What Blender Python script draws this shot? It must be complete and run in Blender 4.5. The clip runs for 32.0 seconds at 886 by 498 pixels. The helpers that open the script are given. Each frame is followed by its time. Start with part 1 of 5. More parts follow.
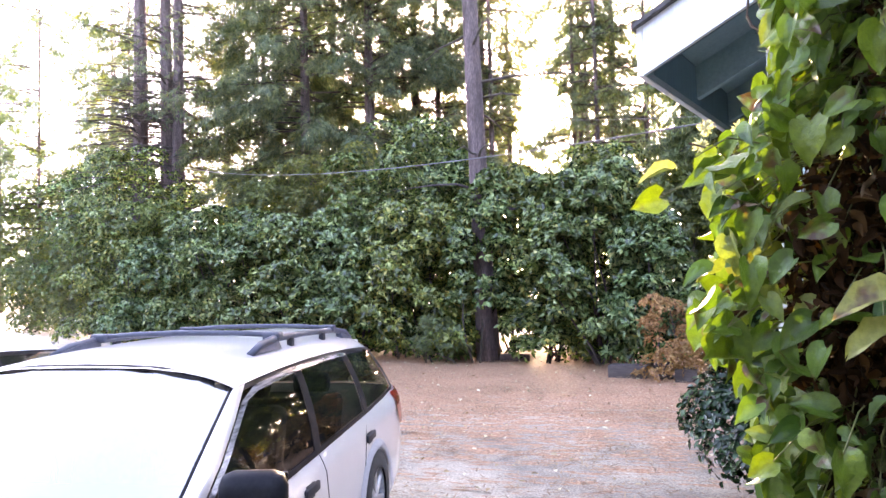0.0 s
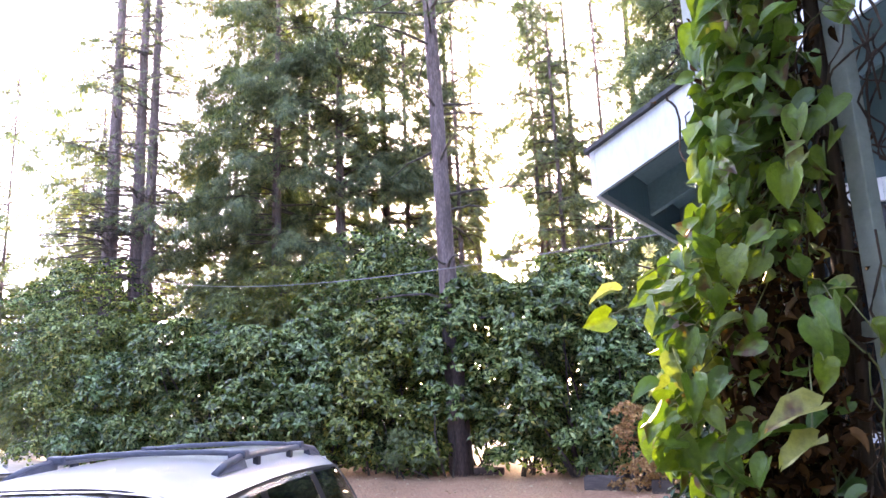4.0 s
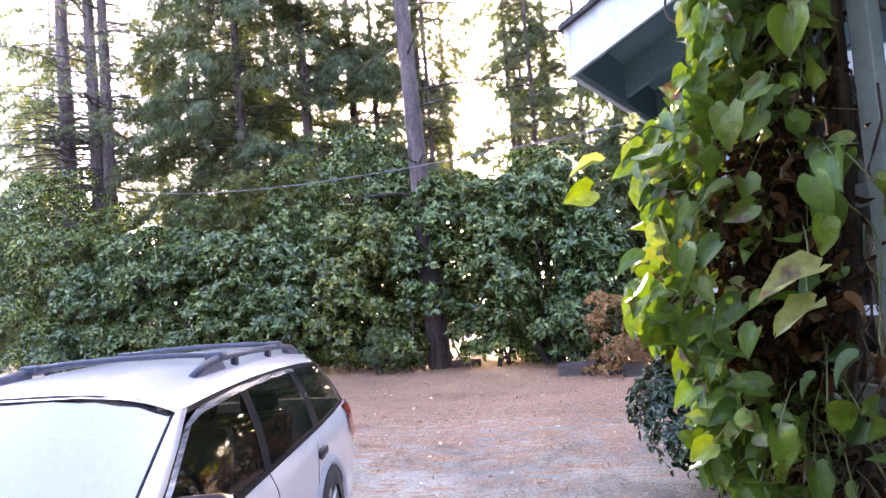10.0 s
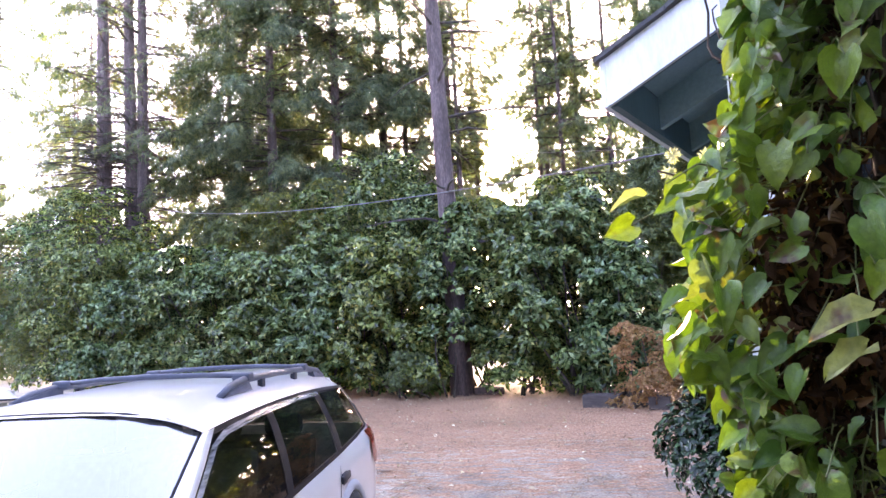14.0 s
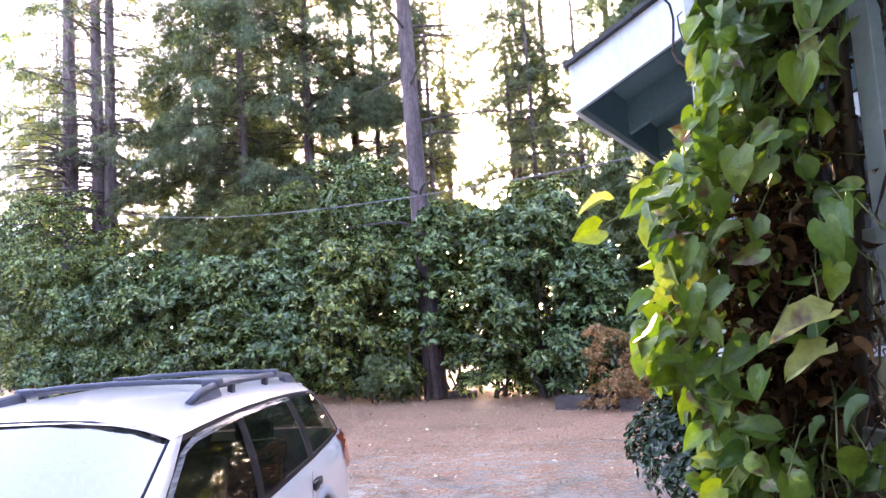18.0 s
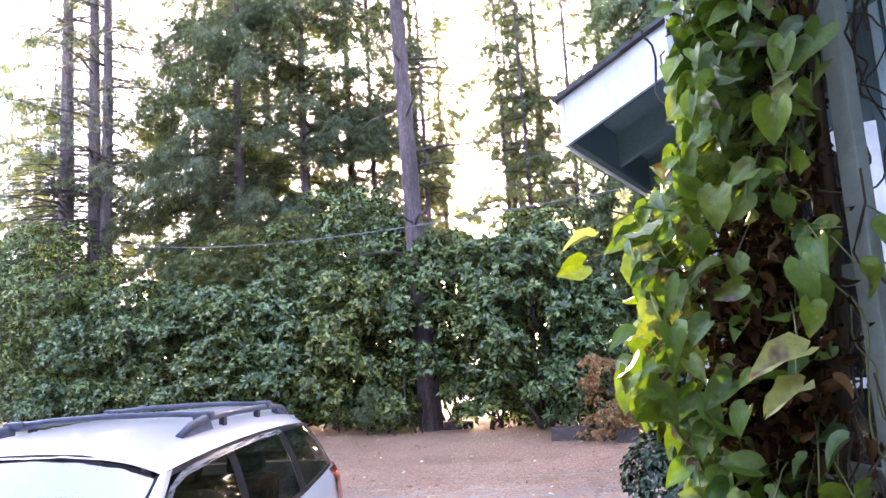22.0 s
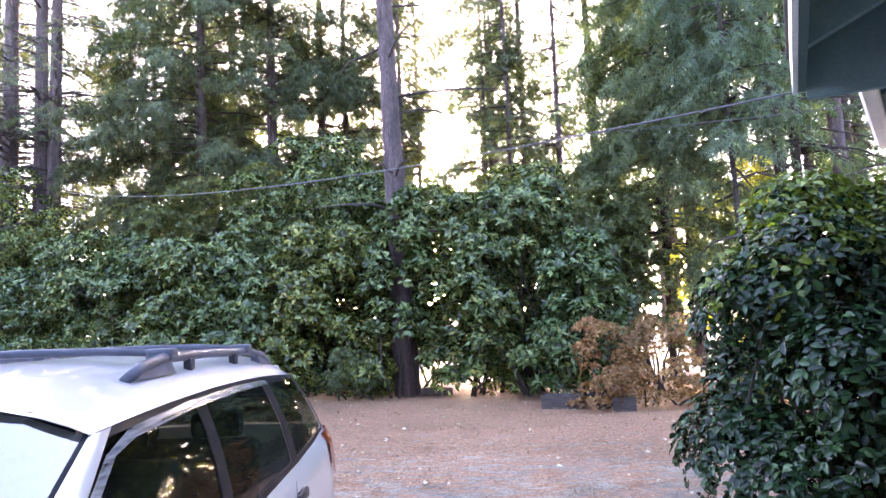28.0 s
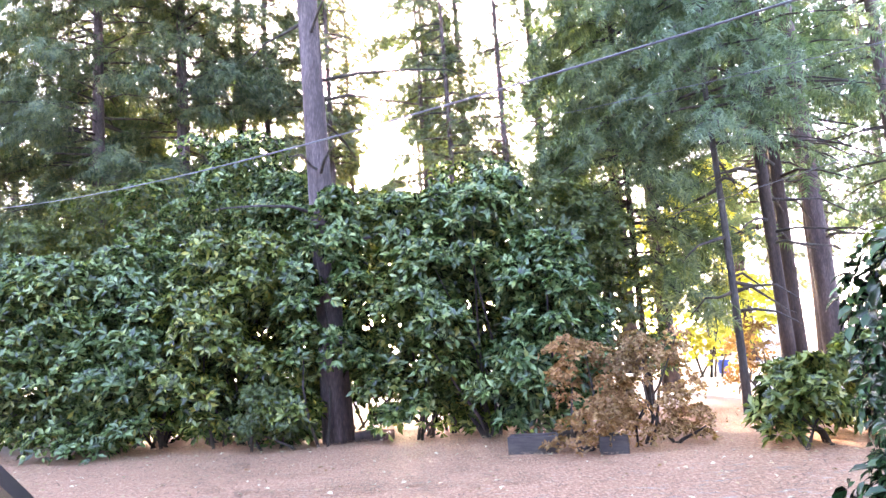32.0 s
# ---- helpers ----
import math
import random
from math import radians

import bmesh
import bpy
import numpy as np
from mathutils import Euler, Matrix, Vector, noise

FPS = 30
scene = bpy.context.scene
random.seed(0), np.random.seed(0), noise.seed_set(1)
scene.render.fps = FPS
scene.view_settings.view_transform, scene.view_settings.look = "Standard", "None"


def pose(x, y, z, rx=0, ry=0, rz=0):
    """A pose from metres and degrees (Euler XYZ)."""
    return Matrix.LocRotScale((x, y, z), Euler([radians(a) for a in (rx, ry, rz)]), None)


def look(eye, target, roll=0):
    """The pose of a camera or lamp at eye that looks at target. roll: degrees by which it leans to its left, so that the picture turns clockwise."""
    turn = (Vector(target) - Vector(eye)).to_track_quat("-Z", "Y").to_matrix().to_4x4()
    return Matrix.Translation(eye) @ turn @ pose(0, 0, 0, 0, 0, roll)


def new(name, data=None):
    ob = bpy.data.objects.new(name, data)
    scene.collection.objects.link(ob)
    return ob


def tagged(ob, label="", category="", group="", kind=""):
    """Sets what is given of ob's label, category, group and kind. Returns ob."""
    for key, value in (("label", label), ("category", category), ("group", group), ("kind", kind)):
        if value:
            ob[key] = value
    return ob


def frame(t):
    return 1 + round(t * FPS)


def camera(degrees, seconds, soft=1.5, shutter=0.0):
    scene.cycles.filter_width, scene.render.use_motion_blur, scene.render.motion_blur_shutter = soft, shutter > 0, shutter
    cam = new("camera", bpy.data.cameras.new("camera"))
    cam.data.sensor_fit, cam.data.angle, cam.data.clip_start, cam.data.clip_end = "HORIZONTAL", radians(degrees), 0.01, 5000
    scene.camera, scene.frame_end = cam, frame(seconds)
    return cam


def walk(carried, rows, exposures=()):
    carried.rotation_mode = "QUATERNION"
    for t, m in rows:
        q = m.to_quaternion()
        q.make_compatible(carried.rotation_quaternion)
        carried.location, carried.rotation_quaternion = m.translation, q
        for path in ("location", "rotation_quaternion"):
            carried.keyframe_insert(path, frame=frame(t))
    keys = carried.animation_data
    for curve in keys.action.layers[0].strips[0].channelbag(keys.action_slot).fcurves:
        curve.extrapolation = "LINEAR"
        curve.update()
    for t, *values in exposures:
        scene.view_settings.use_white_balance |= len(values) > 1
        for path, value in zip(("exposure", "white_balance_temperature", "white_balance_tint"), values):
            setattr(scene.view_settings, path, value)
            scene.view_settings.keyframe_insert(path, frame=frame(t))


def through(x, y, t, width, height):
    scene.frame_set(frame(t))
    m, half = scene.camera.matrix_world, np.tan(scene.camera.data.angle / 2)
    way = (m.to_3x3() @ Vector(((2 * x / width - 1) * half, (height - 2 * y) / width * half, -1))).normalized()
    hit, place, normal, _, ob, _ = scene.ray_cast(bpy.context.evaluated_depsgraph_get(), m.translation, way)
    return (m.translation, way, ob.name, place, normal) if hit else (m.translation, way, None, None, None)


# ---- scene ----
cam = camera(65.3, 32.0)
PATH = [
    (0, (0.603, 0.043, 2.041), (0.166, 1.993, 2.132), -1.4),
    (0.5, (0.596, 0.035, 2.044), (0.148, 1.980, 2.178), -2.0),
    (1, (0.606, 0.027, 2.040), (0.151, 1.965, 2.234), -2.4),
    (1.5, (0.603, 0.005, 2.045), (0.190, 1.940, 2.337), -3.6),
    (2, (0.632, -0.027, 2.043), (0.285, 1.910, 2.398), -0.2),
    (2.5, (0.635, -0.030, 2.051), (0.291, 1.901, 2.443), -2.2),
    (3, (0.633, -0.028, 2.054), (0.281, 1.900, 2.453), -2.6),
    (3.5, (0.630, -0.029, 2.054), (0.283, 1.900, 2.453), -2.4),
    (5.5, (0.637, -0.014, 2.051), (0.341, 1.927, 2.434), -3.0),
    (6, (0.634, 0.001, 2.043), (0.350, 1.962, 2.315), -2.1),
    (6.5, (0.635, 0.004, 2.044), (0.341, 1.968, 2.281), -1.8),
    (7, (0.634, 0.019, 2.041), (0.353, 1.997, 2.134), -1.9),
    (7.5, (0.633, 0.025, 2.046), (0.327, 2.001, 2.080), -3.1),
    (8, (0.633, 0.022, 2.045), (0.330, 1.997, 2.116), -2.5),
    (8.5, (0.634, 0.021, 2.046), (0.343, 1.994, 2.191), -2.4),
    (9, (0.623, 0.037, 2.042), (0.325, 2.010, 2.184), -3.4),
    (9.5, (0.619, 0.062, 2.031), (0.334, 2.039, 2.137), -5.1),
    (10, (0.617, 0.061, 2.030), (0.334, 2.038, 2.138), -4.7),
    (10.5, (0.609, 0.062, 2.031), (0.313, 2.037, 2.145), -3.3),
    (11, (0.608, 0.065, 2.032), (0.309, 2.039, 2.145), -3.4),
    (11.5, (0.608, 0.062, 2.034), (0.305, 2.035, 2.160), -2.0),
    (12, (0.599, 0.066, 2.031), (0.269, 2.034, 2.167), -1.7),
    (12.5, (0.591, 0.064, 2.034), (0.221, 2.024, 2.183), -1.8),
    (13, (0.593, 0.068, 2.034), (0.234, 2.030, 2.183), -2.5),
    (13.5, (0.592, 0.062, 2.036), (0.238, 2.023, 2.198), -3.1),
    (14, (0.595, 0.054, 2.040), (0.247, 2.015, 2.226), -3.1),
    (14.5, (0.591, 0.053, 2.041), (0.227, 2.011, 2.228), -3.1),
    (16.5, (0.597, 0.052, 2.042), (0.293, 2.019, 2.240), -3.1),
    (17, (0.597, 0.053, 2.041), (0.308, 2.022, 2.239), -3.3),
    (17.5, (0.599, 0.057, 2.041), (0.325, 2.029, 2.237), -3.5),
    (18, (0.602, 0.056, 2.040), (0.331, 2.029, 2.232), -3.5),
    (18.5, (0.603, 0.060, 2.040), (0.326, 2.032, 2.232), -3.6),
    (19, (0.603, 0.054, 2.041), (0.327, 2.025, 2.237), -3.2),
    (19.5, (0.606, 0.060, 2.042), (0.328, 2.030, 2.249), -3.4),
    (20, (0.605, 0.055, 2.048), (0.324, 2.019, 2.297), -2.9),
    (20.5, (0.606, 0.053, 2.050), (0.321, 2.017, 2.305), -3.4),
    (21, (0.605, 0.049, 2.052), (0.320, 2.010, 2.328), -3.5),
    (21.5, (0.609, 0.049, 2.053), (0.329, 2.009, 2.335), -3.7),
    (22, (0.620, 0.044, 2.048), (0.367, 2.008, 2.323), -3.6),
    (22.5, (0.647, 0.053, 2.055), (0.501, 2.027, 2.344), -4.4),
    (23, (0.651, 0.056, 2.054), (0.525, 2.031, 2.344), -4.6),
    (23.5, (0.650, 0.056, 2.059), (0.509, 2.027, 2.363), -4.4),
    (24, (0.642, 0.051, 2.061), (0.460, 2.016, 2.385), -3.8),
    (24.5, (0.639, 0.050, 2.060), (0.448, 2.013, 2.392), -3.6),
    (25, (0.643, 0.084, 2.052), (0.375, 2.042, 2.363), -5.1),
    (25.5, (0.629, 0.131, 2.035), (0.316, 2.078, 2.371), -3.2),
    (26, (0.484, 0.270, 1.946), (0.336, 2.213, 2.393), -5.5),
    (26.5, (0.383, 0.434, 1.896), (0.210, 2.411, 2.139), -2.5),
    (28.5, (0.023, 1.347, 1.861), (-0.102, 3.335, 2.048), -2.3),
    (29, (-0.001, 1.642, 1.834), (0.004, 3.633, 2.018), -1.8),
    (29.5, (-0.082, 2.038, 1.727), (0.081, 4.018, 1.957), -0.5),
    (30, (-0.102, 2.314, 1.752), (0.124, 4.290, 1.962), -1.0),
    (30.5, (0.005, 2.588, 1.785), (0.096, 4.579, 1.956), -1.0),
    (31, (-0.027, 2.841, 1.782), (0.076, 4.831, 1.939), -0.5),
    (31.5, (-0.064, 3.101, 1.810), (0.029, 5.091, 1.971), -2.7),
    (32, (-0.110, 3.447, 1.739), (-0.073, 5.426, 2.009), -4.0),
]
walk(cam, [(t, look(eye, target, roll)) for t, eye, target, roll in PATH],
     [(0, 5.74, 9900, 28), (2.2, 5.74, 9900, 28), (3.5, 5.56, 9300, 29), (6, 5.47, 8900, 30), (12, 5.49, 8900, 30), (25, 5.52, 8700, 29), (26, 5.5, 8300, 28), (29, 5.46, 8500, 27), (30, 5.76, 8500, 26), (32, 6.0, 8500, 26)])

# ---- light ----
SUN = Vector((-0.068, 0.967, 0.246)).normalized()
sky_world = bpy.data.worlds.new("sky_world")
scene.world = sky_world
sky_world.use_nodes = True
wn = sky_world.node_tree.nodes
wl = sky_world.node_tree.links
sky = wn.new("ShaderNodeTexSky")
sky.sky_type = 'NISHITA'
sky.sun_disc = False
sky.sun_elevation = math.asin(SUN.z)
sky.sun_rotation = math.atan2(SUN.x, SUN.y)
sky.air_density, sky.dust_density, sky.ozone_density = 0.35, 0.8, 1.5
bg = wn["Background"]
bg.inputs[1].default_value = 0.15
wl.new(sky.outputs[0], bg.inputs[0])
sun_data = bpy.data.lights.new("sun", 'SUN')
sun_data.energy, sun_data.angle, sun_data.color = 1.1, radians(0.6), (1.0, 0.88, 0.7)
sun_lamp = new("sun", sun_data)
sun_lamp.matrix_world = look(SUN * 60, (0, 0, 0))

# ---- materials ----


def mat(name, rough=0.6, metal=0.0, spec=0.5):
    m = bpy.data.materials.new(name)
    m.use_nodes = True
    b = m.node_tree.nodes["Principled BSDF"]
    b.inputs["Roughness"].default_value = rough
    b.inputs["Metallic"].default_value = metal
    b.inputs["Specular IOR Level"].default_value = spec
    return m, m.node_tree.nodes, m.node_tree.links, b


def ramp(nodes, stops):
    r = nodes.new("ShaderNodeValToRGB")
    e = r.color_ramp.elements
    e[0].position, e[0].color = stops[0][0], (*stops[0][1], 1)
    e[1].position, e[1].color = stops[-1][0], (*stops[-1][1], 1)
    for p, c in stops[1:-1]:
        k = e.new(p)
        k.color = (*c, 1)
    return r


def noise_tex(nodes, links, scale, detail=6, rough=0.6, stretch=None):
    tc = nodes.new("ShaderNodeTexCoord")
    n = nodes.new("ShaderNodeTexNoise")
    n.inputs["Scale"].default_value, n.inputs["Detail"].default_value, n.inputs["Roughness"].default_value = scale, detail, rough
    if stretch:
        mp = nodes.new("ShaderNodeMapping")
        mp.inputs["Scale"].default_value = stretch
        links.new(tc.outputs["Object"], mp.inputs[0])
        links.new(mp.outputs[0], n.inputs["Vector"])
    else:
        links.new(tc.outputs["Object"], n.inputs["Vector"])
    return n


def mixc(nodes, links, fac, a, b, mode='MIX'):
    m = nodes.new("ShaderNodeMix")
    m.data_type, m.blend_type = 'RGBA', mode
    for sock, v in ((m.inputs[0], fac), (m.inputs[6], a), (m.inputs[7], b)):
        if isinstance(v, (int, float)):
            sock.default_value = v
        elif isinstance(v, tuple):
            sock.default_value = (*v, 1)
        else:
            links.new(v, sock)
    return m.outputs[2]


def bump(nodes, links, b, height, strength=0.3, dist=0.01):
    k = nodes.new("ShaderNodeBump")
    k.inputs["Strength"].default_value, k.inputs["Distance"].default_value = strength, dist
    links.new(height, k.inputs["Height"])
    links.new(k.outputs[0], b.inputs["Normal"])


def plain(name, c0, c1, scale=6, rough=0.6, metal=0.0, bumpy=0.15, stretch=None, dist=0.004, fine=60, coat=0.0):
    """Two tones mottled by a coarse and a fine noise."""
    m, n, l, b = mat(name, rough, metal)
    a = noise_tex(n, l, scale, 5, 0.6, stretch)
    f = noise_tex(n, l, fine, 4, 0.7, stretch)
    r = ramp(n, [(0.3, c0), (0.72, c1)])
    l.new(a.outputs[0], r.inputs[0])
    rf = ramp(n, [(0.25, (0.82, 0.82, 0.82)), (0.75, (1.12, 1.12, 1.12))])
    l.new(f.outputs[0], rf.inputs[0])
    l.new(mixc(n, l, 1.0, r.outputs[0], rf.outputs[0], 'MULTIPLY'), b.inputs["Base Color"])
    if bumpy:
        bump(n, l, b, f.outputs[0], bumpy, dist)
    b.inputs["Coat Weight"].default_value = coat
    return m


def leafy(name, stops, rough=0.45, through=0.35, edge=None, spec=0.5, veins=0.0):
    """Leaf: tone by leaf, light passes through."""
    m, n, l, b = mat(name, rough, 0.0, spec)
    g = n.new("ShaderNodeNewGeometry")
    r = ramp(n, stops)
    l.new(g.outputs["Random Per Island"], r.inputs[0])
    nz = noise_tex(n, l, 1.3, 3)
    rr = ramp(n, [(0.3, (0.7, 0.75, 0.7)), (0.7, (1.2, 1.15, 1.1))])
    l.new(nz.outputs[0], rr.inputs[0])
    col = mixc(n, l, 1.0, r.outputs[0], rr.outputs[0], 'MULTIPLY')
    nf = noise_tex(n, l, 45, 3)
    rf = ramp(n, [(0.3, (0.8, 0.8, 0.8)), (0.7, (1.15, 1.15, 1.15))])
    l.new(nf.outputs[0], rf.inputs[0])
    col = mixc(n, l, 1.0, col, rf.outputs[0], 'MULTIPLY')
    oi = n.new("ShaderNodeObjectInfo")
    ro = ramp(n, [(0.0, (0.84, 0.98, 1.1)), (0.5, (1.0, 1.0, 0.95)), (1.0, (1.3, 1.1, 0.78))])
    l.new(oi.outputs["Random"], ro.inputs[0])
    col = mixc(n, l, 1.0, col, ro.outputs[0], 'MULTIPLY')
    if edge:
        ne = noise_tex(n, l, 14, 3)
        re = ramp(n, [(0.60, (0, 0, 0)), (0.68, (1, 1, 1))])
        l.new(ne.outputs[0], re.inputs[0])
        col = mixc(n, l, re.outputs[0], col, edge)
    if veins:
        nv = noise_tex(n, l, 95, 4, 0.7)
        bump(n, l, b, nv.outputs[0], veins, 0.006)
        rv = ramp(n, [(0.35, (0.72, 0.74, 0.7)), (0.65, (1.15, 1.12, 1.1))])
        l.new(nv.outputs[0], rv.inputs[0])
        col = mixc(n, l, 0.8, col, rv.outputs[0], 'MULTIPLY')
    l.new(col, b.inputs["Base Color"])
    t = n.new("ShaderNodeBsdfTranslucent")
    l.new(mixc(n, l, 1.0, col, (1.1, 1.25, 0.6), 'MULTIPLY'), t.inputs[0])
    mx = n.new("ShaderNodeMixShader")
    mx.inputs[0].default_value = through
    l.new(b.outputs[0], mx.inputs[1])
    l.new(t.outputs[0], mx.inputs[2])
    l.new(mx.outputs[0], n["Material Output"].inputs[0])
    return m


def glassy(name, tint, gloss=0.02, ior=1.5):
    m, n, l, b = mat(name, gloss)
    tr = n.new("ShaderNodeBsdfTransparent")
    tr.inputs[0].default_value = (*tint, 1)
    gl = n.new("ShaderNodeBsdfGlossy")
    gl.inputs["Roughness"].default_value = gloss
    fr = n.new("ShaderNodeFresnel")
    fr.inputs[0].default_value = ior
    mx = n.new("ShaderNodeMixShader")
    l.new(fr.outputs[0], mx.inputs[0])
    l.new(tr.outputs[0], mx.inputs[1])
    l.new(gl.outputs[0], mx.inputs[2])
    l.new(mx.outputs[0], n["Material Output"].inputs[0])
    return m


def bark(name, c0, c1, c2):
    m, n, l, b = mat(name, 0.9)
    a = noise_tex(n, l, 7, 8, 0.7, (1, 1, 0.16))
    v = n.new("ShaderNodeTexVoronoi")
    tc = n.new("ShaderNodeTexCoord")
    mp = n.new("ShaderNodeMapping")
    mp.inputs["Scale"].default_value = (11, 11, 2.2)
    l.new(tc.outputs["Object"], mp.inputs[0])
    l.new(mp.outputs[0], v.inputs["Vector"])
    r = ramp(n, [(0.28, c0), (0.5, c1), (0.75, c2)])
    l.new(a.outputs[0], r.inputs[0])
    rv = ramp(n, [(0.0, (1.1, 1.1, 1.1)), (0.7, (0.45, 0.45, 0.45))])
    l.new(v.outputs["Distance"], rv.inputs[0])
    l.new(mixc(n, l, 0.8, r.outputs[0], rv.outputs[0], 'MULTIPLY'), b.inputs["Base Color"])
    bump(n, l, b, a.outputs[0], 0.8, 0.03)
    return m


def ground_mat():
    m, n, l, b = mat("gravel_with_needles", 0.92, 0.0, 0.25)
    tc = n.new("ShaderNodeTexCoord")
    fine = noise_tex(n, l, 55, 5, 0.8)
    mid = noise_tex(n, l, 1.1, 6, 0.65)
    streak = noise_tex(n, l, 2.6, 8, 0.75, (1.0, 2.2, 1.0))
    stone = ramp(n, [(0.28, (0.08, 0.066, 0.052)), (0.5, (0.31, 0.262, 0.205)), (0.74, (0.70, 0.61, 0.49))])
    l.new(fine.outputs[0], stone.inputs[0])
    big = ramp(n, [(0.35, (0.56, 0.56, 0.57)), (0.65, (1.15, 1.12, 1.07))])
    l.new(mid.outputs[0], big.inputs[0])
    stone_c = mixc(n, l, 1.0, stone.outputs[0], big.outputs[0], 'MULTIPLY')
    nf = noise_tex(n, l, 30, 6, 0.85, (1.0, 0.5, 1.0))
    needle = ramp(n, [(0.3, (0.085, 0.042, 0.025)), (0.5, (0.345, 0.172, 0.098)), (0.72, (0.68, 0.42, 0.27))])
    l.new(nf.outputs[0], needle.inputs[0])
    sep = n.new("ShaderNodeSeparateXYZ")
    l.new(tc.outputs["Object"], sep.inputs[0])
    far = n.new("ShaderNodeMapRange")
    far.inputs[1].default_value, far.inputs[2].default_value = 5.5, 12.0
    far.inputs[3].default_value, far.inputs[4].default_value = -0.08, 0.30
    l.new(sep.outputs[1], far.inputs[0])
    thread = noise_tex(n, l, 5.5, 10, 0.8, (0.55, 2.4, 1.0))
    mul = n.new("ShaderNodeMath")
    mul.operation = 'MULTIPLY_ADD'
    mul.inputs[1].default_value, mul.inputs[2].default_value = 1.5, -0.75
    l.new(thread.outputs[0], mul.inputs[0])
    far2 = n.new("ShaderNodeMath")
    l.new(far.outputs[0], far2.inputs[0])
    l.new(mul.outputs[0], far2.inputs[1])
    add = n.new("ShaderNodeMath")
    l.new(streak.outputs[0], add.inputs[0])
    l.new(far2.outputs[0], add.inputs[1])
    cover = ramp(n, [(0.47, (0, 0, 0)), (0.60, (1, 1, 1))])
    l.new(add.outputs[0], cover.inputs[0])
    near_c = mixc(n, l, cover.outputs[0], stone_c, needle.outputs[0])
    # past the hedge the colour is paled to stand in for sunlight
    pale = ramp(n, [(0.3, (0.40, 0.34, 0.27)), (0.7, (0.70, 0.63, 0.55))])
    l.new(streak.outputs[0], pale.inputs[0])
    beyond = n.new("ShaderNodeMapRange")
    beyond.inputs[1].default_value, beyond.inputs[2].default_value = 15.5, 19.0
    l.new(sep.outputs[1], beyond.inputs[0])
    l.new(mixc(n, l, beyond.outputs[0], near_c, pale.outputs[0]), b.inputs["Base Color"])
    bump(n, l, b, fine.outputs[0], 0.5, 0.012)
    return m


M = {}
M["ground"] = ground_mat()
M["teal"] = plain("teal_paint", (0.054, 0.104, 0.112), (0.074, 0.135, 0.144), 3, 0.6, 0, 0.25, (1, 1, 0.12), 0.002, 40)
M["teal_light"] = plain("pale_teal_trim_paint", (0.26, 0.38, 0.41), (0.33, 0.46, 0.49), 4, 0.55, 0, 0.2, (1, 1, 0.15), 0.002, 40)
M["white"] = plain("white_trim_paint", (0.72, 0.72, 0.72), (0.82, 0.82, 0.82), 4, 0.5, 0, 0.15, (1, 1, 0.3), 0.002, 40)
M["lattice"] = plain("pale_green_trellis_paint", (0.20, 0.235, 0.205), (0.27, 0.30, 0.26), 8, 0.65)
M["shingle"] = plain("grey_roof_shingle", (0.05, 0.05, 0.052), (0.12, 0.115, 0.11), 12, 0.95, 0, 0.6, None, 0.006, 120)
M["gutter"] = plain("white_gutter_enamel", (0.6, 0.61, 0.63), (0.74, 0.75, 0.76), 6, 0.4, 0, 0.05)
# teal lightened to stand in for light bounced up from the ground
M["soffit"] = plain("bounce_lit_teal", (0.15, 0.25, 0.265), (0.20, 0.31, 0.325), 3, 0.7, 0, 0.25)
M["dark"] = plain("dark_window_frame", (0.03, 0.035, 0.05), (0.06, 0.065, 0.08), 8, 0.4)
M["room"] = plain("dim_room", (0.05, 0.05, 0.06), (0.09, 0.09, 0.1), 2, 0.8)
M["blind"] = plain("grey_blind", (0.35, 0.36, 0.4), (0.5, 0.5, 0.54), 8, 0.6)
M["glass"] = glassy("window_glass", (0.75, 0.78, 0.8))
M["auto_glass"] = glassy("tinted_car_glass", (0.30, 0.345, 0.33))
M["screen_glass"] = glassy("windshield_glass", (0.6, 0.68, 0.68), 0.04, 5.0)
M["silver"] = plain("silver_car_paint", (0.59, 0.58, 0.565), (0.66, 0.65, 0.635), 0.9, 0.30, 0.35, 0.0, None, 0.001, 900, 0.8)
M["white_car"] = plain("white_car_paint", (0.75, 0.75, 0.75), (0.82, 0.82, 0.82), 0.9, 0.3, 0.0, 0.0, None, 0.001, 900, 0.8)
M["black"] = plain("black_plastic", (0.018, 0.018, 0.022), (0.035, 0.035, 0.042), 20, 0.5, 0, 0.1, None, 0.001, 300)
M["gloss_black"] = plain("gloss_black_trim", (0.01, 0.01, 0.012), (0.02, 0.02, 0.023), 9, 0.38, 0, 0.0)
M["rail"] = plain("dark_grey_rail_plastic", (0.045, 0.05, 0.065), (0.075, 0.08, 0.1), 14, 0.42, 0, 0.1, None, 0.001, 300)
# pale streaks in the deflector's colour stand in for sky glints
M["visor"] = plain("smoked_wind_deflector", (0.03, 0.03, 0.034), (0.30, 0.30, 0.31), 9, 0.12, 0.3, 0.0, (8, 0.5, 8))
M["rubber"] = plain("tyre_rubber", (0.02, 0.02, 0.02), (0.04, 0.04, 0.04), 30, 0.85)
M["alloy"] = plain("alloy_rim", (0.45, 0.46, 0.47), (0.6, 0.6, 0.62), 9, 0.35, 0.8, 0.0)
M["grey_clad"] = plain("grey_cladding", (0.30, 0.31, 0.33), (0.36, 0.37, 0.39), 9, 0.55, 0, 0.1)
M["red"] = plain("red_lamp_lens", (0.22, 0.006, 0.008), (0.30, 0.010, 0.012), 12, 0.15, 0, 0.0, None, 0.001, 200, 0.5)
